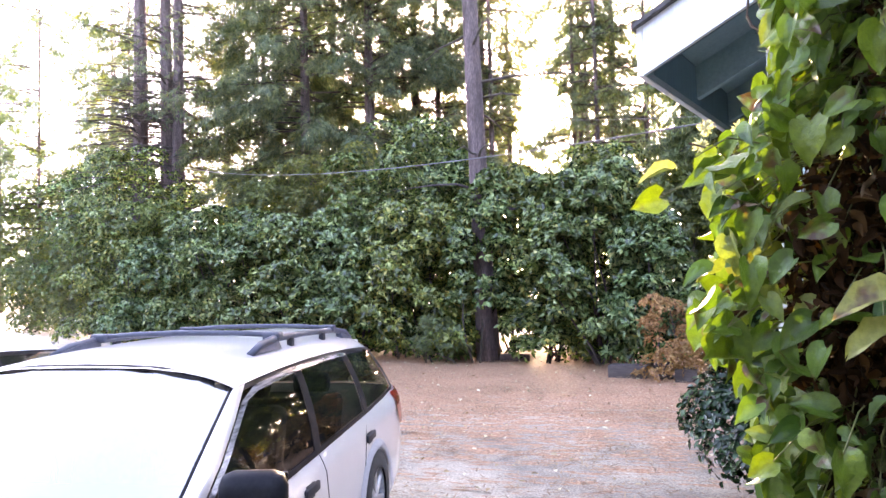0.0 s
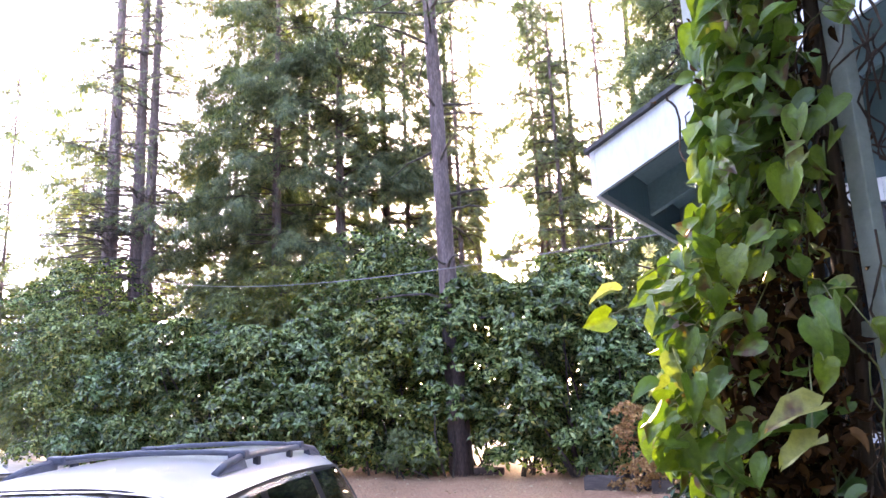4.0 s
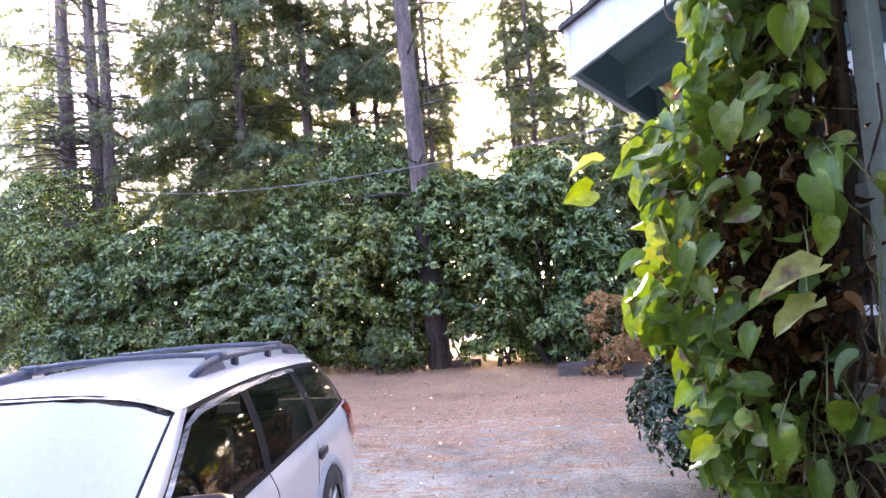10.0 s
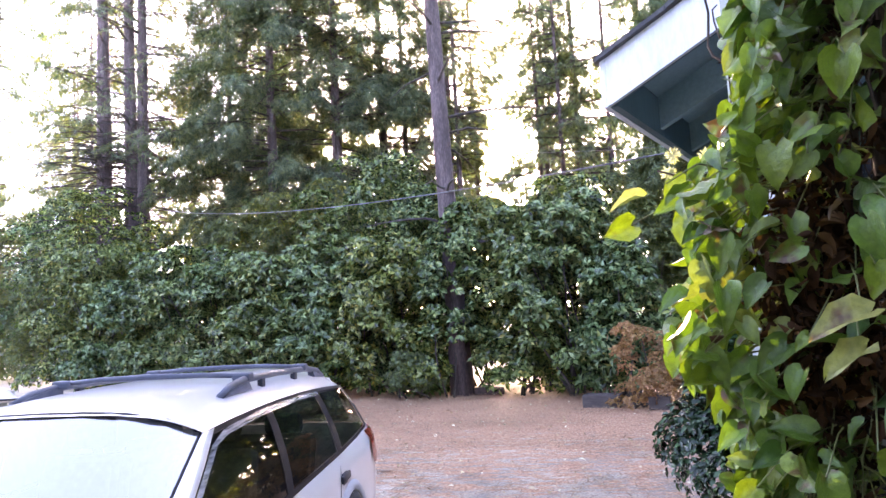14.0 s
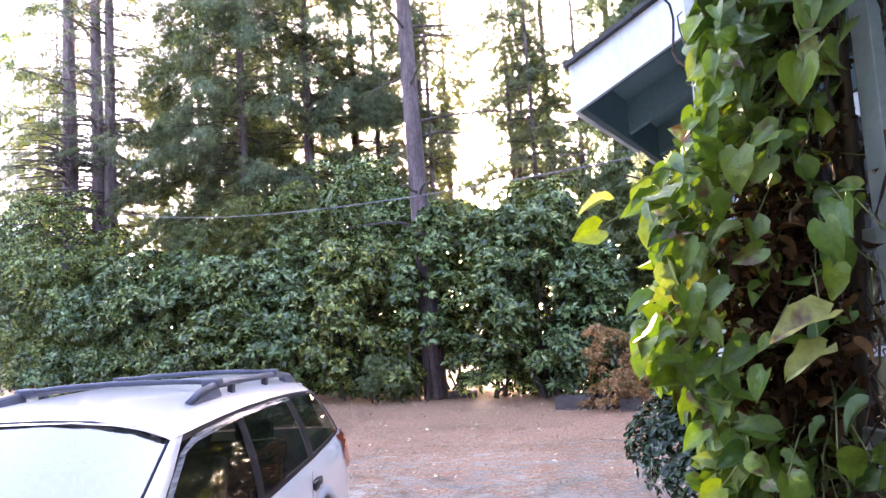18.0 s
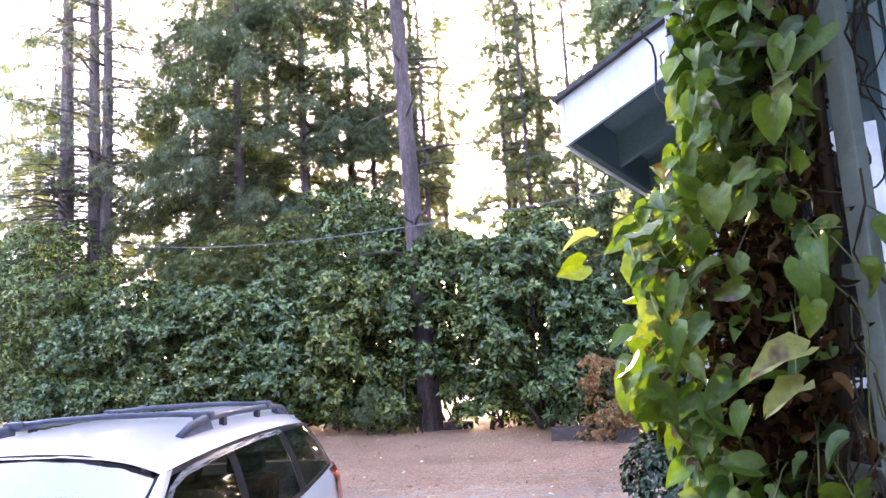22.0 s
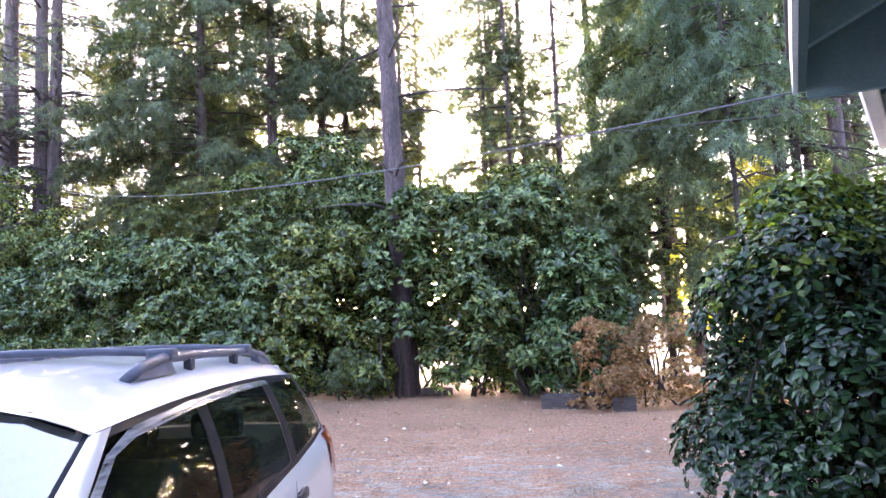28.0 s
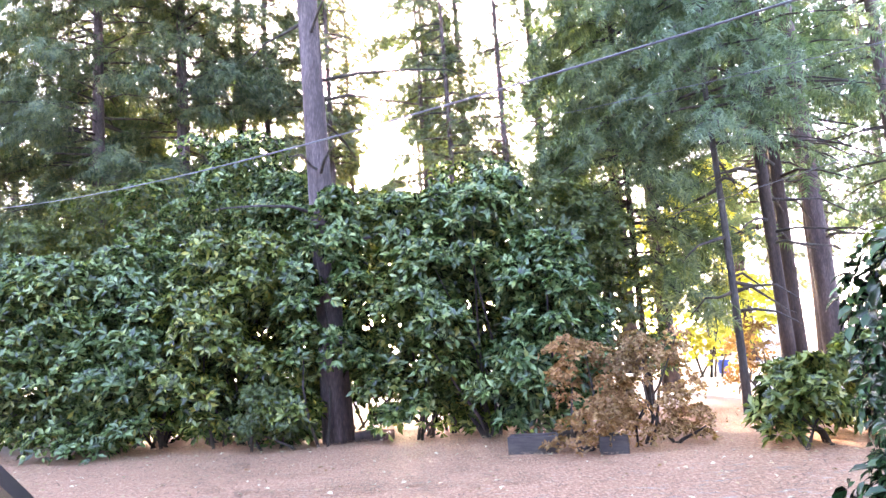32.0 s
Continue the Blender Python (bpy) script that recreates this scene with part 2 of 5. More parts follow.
M["seat"] = plain("grey_seat_fabric", (0.09, 0.09, 0.1), (0.14, 0.14, 0.15), 20, 0.9, 0, 0.3)
M["bark"] = bark("conifer_bark", (0.035, 0.022, 0.02), (0.095, 0.062, 0.058), (0.19, 0.135, 0.13))
M["bark_red"] = bark("reddish_bark", (0.022, 0.012, 0.010), (0.06, 0.034, 0.026), (0.11, 0.068, 0.052))
M["twig"] = bark("dark_twig_bark", (0.02, 0.016, 0.013), (0.06, 0.045, 0.036), (0.12, 0.095, 0.08))
M["vine_stem"] = bark("dry_vine_stem", (0.03, 0.017, 0.011), (0.075, 0.042, 0.026), (0.14, 0.09, 0.06))
M["tendril"] = plain("green_tendril", (0.07, 0.085, 0.02), (0.13, 0.14, 0.04), 14, 0.6, 0, 0)
M["needles"] = leafy("conifer_needles", [(0, (0.032, 0.050, 0.028)), (0.55, (0.074, 0.098, 0.048)), (1, (0.135, 0.138, 0.065))], 0.6, 0.32)
M["needles_blue"] = leafy("blue_green_needles", [(0, (0.05, 0.082, 0.052)), (0.6, (0.11, 0.158, 0.095)), (1, (0.17, 0.21, 0.12))], 0.55, 0.42)
M["laurel"] = leafy("laurel_leaf", [(0, (0.014, 0.026, 0.008)), (0.35, (0.056, 0.096, 0.032)), (0.7, (0.135, 0.200, 0.072)), (0.93, (0.23, 0.29, 0.115)), (1, (0.30, 0.28, 0.075))], 0.27, 0.18)
M["oak"] = leafy("oak_leaf", [(0, (0.045, 0.066, 0.022)), (0.6, (0.09, 0.118, 0.036)), (1, (0.17, 0.175, 0.05))], 0.45, 0.3)
# dark green leaf, its tones lowered further to stand for house shade
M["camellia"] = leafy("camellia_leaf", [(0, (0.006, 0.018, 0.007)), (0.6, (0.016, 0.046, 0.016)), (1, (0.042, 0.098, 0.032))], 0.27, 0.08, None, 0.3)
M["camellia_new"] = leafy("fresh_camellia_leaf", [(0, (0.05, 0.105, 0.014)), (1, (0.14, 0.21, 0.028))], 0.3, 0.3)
M["vine_leaf"] = leafy("vine_leaf", [(0, (0.036, 0.086, 0.012)), (0.5, (0.110, 0.190, 0.024)), (0.85, (0.16, 0.235, 0.036)), (1, (0.26, 0.26, 0.065))], 0.36, 0.19, (0.09, 0.042, 0.016), 0.5, 0.5)
M["vine_pale"] = leafy("yellowing_vine_leaf", [(0, (0.20, 0.23, 0.06)), (1, (0.30, 0.30, 0.12))], 0.5, 0.3, (0.12, 0.055, 0.02), 0.5, 0.5)
M["vine_dry"] = leafy("withered_vine_leaf", [(0, (0.05, 0.024, 0.012)), (0.5, (0.11, 0.055, 0.026)), (1, (0.22, 0.15, 0.09))], 0.7, 0.25)
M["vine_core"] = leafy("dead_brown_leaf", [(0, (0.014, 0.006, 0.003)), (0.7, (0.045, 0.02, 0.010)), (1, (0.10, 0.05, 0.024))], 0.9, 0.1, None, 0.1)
M["yellow"] = leafy("yellow_maple_leaf", [(0, (0.40, 0.34, 0.05)), (0.6, (0.55, 0.50, 0.10)), (1, (0.66, 0.63, 0.2))], 0.55, 0.5)
M["rust"] = leafy("rusty_brown_leaf", [(0, (0.2, 0.09, 0.04)), (0.6, (0.34, 0.17, 0.08)), (1, (0.46, 0.28, 0.14))], 0.7, 0.35)
M["fallen"] = leafy("pale_fallen_leaf", [(0, (0.3, 0.16, 0.08)), (0.5, (0.45, 0.3, 0.17)), (1, (0.75, 0.68, 0.52))], 0.8, 0.1)
M["needle_litter"] = leafy("fallen_needles", [(0, (0.14, 0.065, 0.032)), (0.6, (0.30, 0.145, 0.075)), (1, (0.50, 0.29, 0.16))], 0.85, 0.05)
M["flower"] = leafy("dried_flower", [(0, (0.45, 0.40, 0.31)), (1, (0.72, 0.68, 0.58))], 0.9, 0.3)
M["timber"] = plain("weathered_timber", (0.035, 0.026, 0.024), (0.08, 0.062, 0.054), 5, 0.9, 0, 0.5, (1, 6, 6))
M["blue"] = plain("blue_plastic", (0.03, 0.08, 0.45), (0.05, 0.12, 0.55), 5, 0.4)
M["cable"] = plain("grey_cable", (0.04, 0.04, 0.045), (0.09, 0.09, 0.1), 5, 0.5)
M["metal_roof"] = plain("pale_metal_roof", (0.6, 0.62, 0.64), (0.75, 0.76, 0.78), 3, 0.4, 0.1, 0.0)

for k, v in (("gloss_black", 0.06), ("visor", 0.6), ("black", 0.2), ("rail", 0.25)):
    M[k].node_tree.nodes["Principled BSDF"].inputs["Specular IOR Level"].default_value = v

# ---- mesh helpers ----


def link(name, me, material, parent=None, label="", matrix=None):
    if not me.materials:
        me.materials.append(material)
    ob = new(name, me)
    if parent:
        ob.parent = parent
    if matrix is not None:
        ob.matrix_basis = matrix
    if label:
        ob["label"] = label
    return ob


def part(name, bm, material, parent=None, label="", smooth=False):
    me = bpy.data.meshes.new(name)
    bm.normal_update()
    bm.to_mesh(me)
    bm.free()
    if smooth:
        me.polygons.foreach_set("use_smooth", [True] * len(me.polygons))
    return link(name, me, material, parent, label)


def raw(name, verts, tris, material, parent=None, label="", smooth=False):
    """A mesh from numpy arrays of places and triangles."""
    verts, tris = np.asarray(verts, np.float32), np.asarray(tris, np.int32)
    me = bpy.data.meshes.new(name)
    me.vertices.add(len(verts))
    me.vertices.foreach_set("co", verts.ravel())
    me.loops.add(tris.size)
    me.loops.foreach_set("vertex_index", tris.ravel())
    me.polygons.add(len(tris))
    me.polygons.foreach_set("loop_start", np.arange(0, tris.size, 3, dtype=np.int32))
    if smooth:
        me.polygons.foreach_set("use_smooth", np.ones(len(tris), bool))
    me.update(calc_edges=True)
    return link(name, me, material, parent, label)


def stuff(ob):
    ob["kind"] = "stuff"
    return ob


def empty(name, matrix, label, category, group="", kind=""):
    ob = new(name)
    ob.empty_display_size = 0.1
    ob.matrix_basis = matrix
    return tagged(ob, label, category, group, kind)


def add_box(bm, size, m=None, bevel=0.0):
    r = bmesh.ops.create_cube(bm, size=1.0)
    vs = r["verts"]
    bmesh.ops.scale(bm, vec=size, verts=vs)
    if bevel:
        es = list({e for v in vs for e in v.link_edges})
        g = bmesh.ops.bevel(bm, geom=es, offset=bevel, segments=2, affect='EDGES', profile=0.5)
        vs = list({v for f in g["faces"] for v in f.verts} | {v for v in vs if v.is_valid})
    if m is not None:
        bmesh.ops.transform(bm, matrix=m, verts=vs)
    return vs


def box(name, size, at, material, parent=None, label="", bevel=0.004, rot=(0, 0, 0)):
    bm = bmesh.new()
    add_box(bm, size, pose(*at, *rot), bevel)
    return part(name, bm, material, parent, label)


def tube_arrays(pts, radii, sides=6):
    """Places and triangles of a tapered tube along points."""
    pts = [Vector(p) for p in pts]
    vs, fs = [], []
    ref = Vector((0.31, 0.17, 0.93))
    for i, p in enumerate(pts):
        d = (pts[min(i + 1, len(pts) - 1)] - pts[max(i - 1, 0)]).normalized()
        a = d.cross(ref)
        if a.length < 0.05:
            a = d.cross(Vector((1, 0, 0)))
        a.normalize()
        b = d.cross(a)
        for k in range(sides):
            w = 2 * math.pi * k / sides
            vs.append(p + (a * math.cos(w) + b * math.sin(w)) * radii[i])
    for i in range(len(pts) - 1):
        for k in range(sides):
            q, r = i * sides + k, i * sides + (k + 1) % sides
            fs += [(q, r, r + sides), (q, r + sides, q + sides)]
    e = (len(pts) - 1) * sides
    for k in range(1, sides - 1):
        fs += [(0, k + 1, k), (e, e + k, e + k + 1)]
    return np.array([tuple(v) for v in vs]), np.array(fs)


def join(arrays):
    vs, fs, n = [], [], 0
    for v, f in arrays:
        vs.append(v)
        fs.append(f + n)
        n += len(v)
    return np.concatenate(vs), np.concatenate(fs)


def tube(name, pts, radii, material, parent=None, label="", sides=8):
    if isinstance(radii, (int, float)):
        radii = [radii] * len(pts)
    return raw(name, *tube_arrays(pts, radii, sides), material, parent, label, True)


DIAMOND = (np.array([(0, 0, 0), (0.5, 0.5, 0.10), (1, 0, -0.08), (0.5, -0.5, 0.10)]), np.array([(0, 2, 1), (0, 3, 2)]))
LEAF = (np.array([(0, 0, 0), (0.3, 0.42, 0.10), (0.32, 0, 0), (0.3, -0.42, 0.10), (0.68, 0.40, 0.05), (0.7, 0, -0.05), (0.68, -0.40, 0.05), (1, 0, -0.16)]),
        np.array([(0, 2, 1), (0, 3, 2), (1, 2, 4), (2, 5, 4), (2, 3, 5), (3, 6, 5), (4, 5, 7), (5, 6, 7)]))
_sp = []
for _k in range(9):
    _x = _k / 9
    for _s in (1, -1):
        _l = 0.46 * (1 - 0.6 * _x) * (1.0 if (_k * 7 + _s) % 3 else 0.7)
        _sp += [(_x, 0, 0), (_x + 0.085, 0, 0), (_x + 0.20, _s * _l, -0.10 * (_k % 3))]
_sp += [(0.9, 0.02, 0), (0.9, -0.02, 0), (1.15, 0, -0.05)]
SPRAY = (np.array(_sp), np.arange(len(_sp)).reshape(-1, 3))


def unit(a):
    return a / np.maximum(np.linalg.norm(a, axis=-1, keepdims=True), 1e-9)


def strew(template, places, along, up, length, width):
    """Copies of a leaf template at places; along is its length, up its face."""
    tv, tf = template
    along = unit(along)
    side = unit(np.cross(up, along))
    face = np.cross(along, side)
    length, width = np.asarray(length)[:, None, None], np.asarray(width)[:, None, None]
    v = places[:, None] + along[:, None] * tv[None, :, :1] * length + side[:, None] * tv[None, :, 1:2] * width + face[:, None] * tv[None, :, 2:] * length
    f = tf[None] + (np.arange(len(places)) * len(tv))[:, None, None]
    return v.reshape(-1, 3), f.reshape(-1, 3)


GROUND = 0.297


def ground_z(y):
    """The yard is level."""
    return GROUND


# ---- ground ----
xs = [-400, -200, -100, -60, -40] + [-30 + k * 1.5 for k in range(41)] + [40, 60, 100, 200, 400]
ys = [-120, -40, -15] + [-6 + k * 0.75 for k in range(49)] + [36, 45, 60, 90, 140, 220, 400, 800]
gv = [(x, y, ground_z(y) + 0.018 * noise.noise((x * 0.7, y * 0.7, 0))) for y in ys for x in xs]
gf = []
for j in range(len(ys) - 1):
    for i in range(len(xs) - 1):
        q = j * len(xs) + i
        gf += [(q, q + 1, q + len(xs) + 1), (q, q + len(xs) + 1, q + len(xs))]
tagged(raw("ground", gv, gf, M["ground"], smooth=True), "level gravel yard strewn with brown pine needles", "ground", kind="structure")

# ---- house: gable end with window ----
HOUSE = pose(1.404, 3.043, 0.26, 0, 0, -22.5)
PITCH = 0.47
EX, EY0, EY1 = -0.400, -0.630, 1.02


def roof_z(x):
    return 2.5 + PITCH * (x - EX)


def prism(bm, outline, depth, axis):
    """A plate from an outline of (a, z) thickened along the third axis."""
    lo = [bm.verts.new((a, depth[0], z) if axis == "y" else (depth[0], a, z)) for a, z in outline]
    hi = [bm.verts.new((a, depth[1], z) if axis == "y" else (depth[1], a, z)) for a, z in outline]
    n = len(lo)
    bm.faces.new(lo)
    bm.faces.new(hi[::-1])
    for k in range(n):
        bm.faces.new((lo[(k + 1) % n], lo[k], hi[k], hi[(k + 1) % n]))
    bmesh.ops.recalc_face_normals(bm, faces=bm.faces[:])


def plate(name, outline, depth, axis, material, parent, label=""):
    bm = bmesh.new()
    prism(bm, outline, depth, axis)
    return part(name, bm, material, parent, label)


WX0, WX1, WZ0, WZ1 = 0.115, 0.52, 0.42, 2.44
gable = empty("wall_gable", HOUSE, "teal grooved plywood siding on the gable wall", "wall", kind="structure")
# backing either side of the window, above and below it
plate("backing", [(0.0, -0.1), (WX0, -0.1), (WX0, roof_z(WX0) + 0.1), (0.0, roof_z(0) + 0.1)], (0.02, 0.14), "y", M["teal"], gable)
plate("backing", [(WX1, -0.1), (5.0, -0.1), (5.0, roof_z(3.4) - 0.3), (3.4, roof_z(3.4) + 0.1), (WX1, roof_z(WX1) + 0.1)], (0.02, 0.14), "y", M["teal"], gable)
plate("backing", [(WX0, -0.1), (WX1, -0.1), (WX1, WZ0), (WX0, WZ0)], (0.02, 0.14), "y", M["teal"], gable)
plate("backing", [(WX0, WZ1), (WX1, WZ1), (WX1, roof_z(WX1) + 0.1), (WX0, roof_z(WX0) + 0.1)], (0.02, 0.14), "y", M["teal"], gable)
bx = 0.0
while bx < 4.6:
    a, b2 = bx + 0.004, bx + 0.196
    if b2 < WX1 and a > WX0 - 0.01:
        spans = [(-0.1, WZ0), (WZ1, None)]
    elif a < WX0:
        a, b2 = 0.0, WX0
        spans = [(-0.1, None)]
    elif a < WX1:
        spans = [(-0.1, WZ0), (WZ1, None)]
        b2 = min(b2, WX1)
    else:
        spans = [(-0.1, None)]
    for z0, z1 in spans:
        t0, t1 = (roof_z(min(a, 3.4)), roof_z(min(b2, 3.4))) if z1 is None else (z1, z1)
        plate("board", [(a, z0), (b2, z0), (b2, t1 + 0.08), (a, t0 + 0.08)], (0.0, 0.0195), "y", M["teal"], gable)
    bx += 0.2
plate("corner_board", [(-0.055, -0.1), (0.022, -0.1), (0.022, roof_z(0.02) + 0.04), (-0.055, roof_z(-0.05) + 0.04)], (-0.032, -0.003), "y", M["teal_light"], gable, "pale teal corner board")
plate("corner_board", [(-0.032, -0.1), (0.05, -0.1), (0.05, 2.6), (-0.032, 2.6)], (-0.055, -0.025), "x", M["teal_light"], gable, "pale teal corner board")
plate("batten", [(0.635, -0.1), (0.668, -0.1), (0.668, roof_z(0.66)), (0.635, roof_z(0.63))], (-0.026, -0.002), "y", M["teal_light"], gable, "pale teal batten")
plate("batten", [(0.684, -0.1), (0.698, -0.1), (0.698, roof_z(0.69)), (0.684, roof_z(0.68))], (-0.016, -0.002), "y", M["teal_light"], gable)

window = empty("window_1", HOUSE, "tall dark-framed window with white casing", "window", kind="structure")
plate("casing", [(0.026, WZ0 - 0.09), (WX0, WZ0 - 0.09), (WX0, WZ1 + 0.09), (0.026, WZ1 + 0.09)], (-0.036, -0.002), "y", M["white"], window, "white casing board")
plate("casing", [(WX1, WZ0 - 0.09), (WX1 + 0.085, WZ0 - 0.09), (WX1 + 0.085, WZ1 + 0.09), (WX1, WZ1 + 0.09)], (-0.036, -0.002), "y", M["white"], window, "white casing board")
plate("head_casing", [(WX0 + 0.001, WZ1), (WX1 - 0.001, WZ1), (WX1 - 0.001, WZ1 + 0.09), (WX0 + 0.001, WZ1 + 0.09)], (-0.034, -0.002), "y", M["white"], window)
plate("sill", [(WX0 - 0.05, WZ0 - 0.05), (WX1 + 0.05, WZ0 - 0.05), (WX1 + 0.05, WZ0), (WX0 - 0.05, WZ0)], (-0.075, 0.0), "y", M["white"], window)
for a, b2 in ((WX0 + 0.001, WX0 + 0.03), (WX1 - 0.03, WX1 - 0.001)):
    plate("window_frame", [(a, WZ0 + 0.001), (b2, WZ0 + 0.001), (b2, WZ1 - 0.001), (a, WZ1 - 0.001)], (0.01, 0.09), "y", M["dark"], window, "dark metal frame")
for a, b2 in ((WZ0 + 0.002, WZ0 + 0.032), (1.53, 1.565), (WZ1 - 0.032, WZ1 - 0.002)):
    plate("window_rail", [(WX0 + 0.031, a), (WX1 - 0.031, a), (WX1 - 0.031, b2), (WX0 + 0.031, b2)], (0.012, 0.088), "y", M["dark"] if a != 1.53 else M["blind"], window)
for a, b2 in ((WZ0 + 0.033, 1.529), (1.566, WZ1 - 0.033)):
    pane = plate("pane", [(WX0 + 0.031, a), (WX1 - 0.031, a), (WX1 - 0.031, b2), (WX0 + 0.031, b2)], (0.045, 0.05), "y", M["glass"], window)
    pane.visible_shadow = False
room = empty("room", HOUSE, "dim room behind the window glass", "room", kind="structure")
plate("back_wall", [(0.16, 0.0), (3.0, 0.0), (3.0, 2.6), (0.16, 2.6)], (1.35, 1.4), "y", M["room"], room)
plate("side_wall", [(0.142, 0.0), (1.34, 0.0), (1.34, 2.6), (0.142, 2.6)], (2.0, 2.05), "x", M["room"], room)
plate("room_floor", [(0.16, 0.2), (2.0, 0.2), (2.0, 0.25), (0.16, 0.25)], (0.142, 1.34), "y", M["room"], room)
for k in range(7):
    plate("blind_slat", [(WX0 + 0.035, 1.10 - 0.085 * k), (WX1 - 0.035, 1.10 - 0.085 * k), (WX1 - 0.035, 1.104 - 0.085 * k), (WX0 + 0.035, 1.104 - 0.085 * k)], (0.10, 0.13), "y", M["blind"], window, "pale blind slat")

side_wall = empty("wall_side", HOUSE, "teal side wall under the exposed rafter tails", "wall", kind="structure")
plate("backing", [(0.142, -0.4), (1.44, -0.4), (1.44, 2.7), (0.142, 2.7)], (0.0, 0.12), "x", M["teal"], side_wall)
plate("backing", [(0.13, -0.1), (4.8, -0.1), (4.8, 2.7), (0.13, 2.7)], (1.445, 1.55), "y", M["teal"], side_wall)

roof = empty("roof_gable", HOUSE, "low-pitched roof with white barge board and teal rafter tails", "roof", kind="structure")


def slope_plate(name, x0, x1, dz0, dz1, y0, y1, material, label=""):
    return plate(name, [(x0, roof_z(x0) + dz0), (x1, roof_z(x1) + dz0), (x1, roof_z(x1) + dz1), (x0, roof_z(x0) + dz1)], (y0, y1), "y", material, roof, label)


slope_plate("barge_board", EX, 3.4, 0.0, 0.18, EY0 - 0.02, EY0, M["white"], "white barge board")
slope_plate("barge_backing", EX + 0.03, 3.4, 0.01, 0.152, EY0 + 0.002, EY0 + 0.035, M["teal"])
slope_plate("soffit", EX + 0.03, 3.4, 0.153, 0.17, EY0 + 0.002, EY1, M["soffit"], "teal roof sheathing, colour lightened for ground bounce")
for k in range(1, 3):
    y = EY0 + 0.56 * k
    slope_plate("rafter", EX + 0.031, 0.12 if y > 0.1 else 3.4, 0.012, 0.152, y, y + 0.038, M["soffit"], "teal rafter tail")
plate("end_panel", [(EX + 0.03, 2.46), (3.4, 2.46), (3.4, roof_z(3.4) + 0.15), (EX + 0.03, roof_z(EX + 0.03) + 0.15)], (EY1 - 0.036, EY1 - 0.001), "y", M["soffit"], roof)
plate("eave_board", [(EY0 + 0.001, 2.5), (EY1, 2.5), (EY1, 2.665), (EY0 + 0.001, 2.665)], (EX, EX + 0.029), "x", M["teal"], roof, "teal eave board")
plate("fascia", [(EY0 - 0.02, 2.498), (EY1 + 0.02, 2.498), (EY1 + 0.02, 2.68), (EY0 - 0.02, 2.68)], (EX - 0.022, EX - 0.002), "x", M["white"], roof, "white fascia board")
# shingle courses
for k in range(14):
    x0 = EX - 0.035 + k * 0.27
    slope_plate("shingle_course", x0, x0 + 0.268, 0.181 + 0.004 * (k % 2), 0.199 + 0.004 * (k % 2), EY0 - 0.045, EY1 + 0.03, M["shingle"])

# ---- far wing with white gutter ----
WING = pose(2.30, 5.17, 0.54, 0, 0, -30.5)
wing = empty("house_wing", WING, "teal wing of the house with a white gutter along its eave", "house", kind="structure")
plate("wall", [(-0.1, -1.2), (2.2, -1.2), (2.2, 2.75), (-0.1, 2.75)], (0.62, 0.76), "x", M["teal"], wing)
plate("end_wall", [(0.62, -1.2), (4.5, -1.2), (4.5, 2.7), (0.62, 2.7)], (2.05, 2.19), "y", M["teal"], wing)
plate("fascia", [(-0.35, 2.56), (2.35, 2.56), (2.35, 2.72), (-0.35, 2.72)], (0.0, 0.022), "x", M["white"], wing, "white fascia board")
plate("soffit", [(0.024, 2.60), (4.5, 4.0), (4.5, 4.03), (0.024, 2.63)], (-0.35, 2.35), "y", M["soffit"], wing)
plate("roofing", [(-0.06, 2.725), (4.5, 4.2), (4.5, 4.24), (-0.06, 2.75)], (-0.38, 2.39), "y", M["shingle"], wing)
gut = [(-0.001, 2.715), (-0.095, 2.715), (-0.105, 2.67), (-0.075, 2.605), (-0.001, 2.60), (-0.001, 2.606), (-0.07, 2.612), (-0.098, 2.67), (-0.09, 2.708), (-0.001, 2.708)]
plate("gutter", gut, (-0.35, 2.35), "y", M["gutter"], wing, "white metal gutter")
for k in range(4):
    plate("gutter_strap", [(-0.109, 2.66), (-0.102, 2.66), (-0.092, 2.722), (-0.10, 2.722)], (-0.2 + 0.7 * k, -0.17 + 0.7 * k), "y", M["dark"], wing)
for k in range(5):
    plate("rafter", [(0.025, 2.57), (0.62, 2.72), (0.62, 2.78), (0.025, 2.605)], (-0.2 + 0.58 * k, -0.16 + 0.58 * k), "y", M["soffit"], wing)

# ---- porch behind the viewpoint, unseen, added to shade vine and wall ----
porch = empty("porch", Matrix.Identity(4), "unseen teal porch added to shade the vine and wall", "porch", kind="structure")
box("back_wall", (6.0, 0.14, 3.0), (2.4, -1.27, 1.75), M["teal"], porch, "", 0.0)
box("porch_roof", (4.2, 2.9, 0.12), (3.4, 0.12, 3.18), M["soffit"], porch, "", 0.0)
box("side_panel", (0.12, 3.2, 2.9), (2.95, 0.35, 1.6), M["teal"], porch, "", 0.0)
box("porch_floor", (5.6, 1.9, 0.1), (2.6, -0.25, 0.26), M["timber"], porch, "", 0.0)

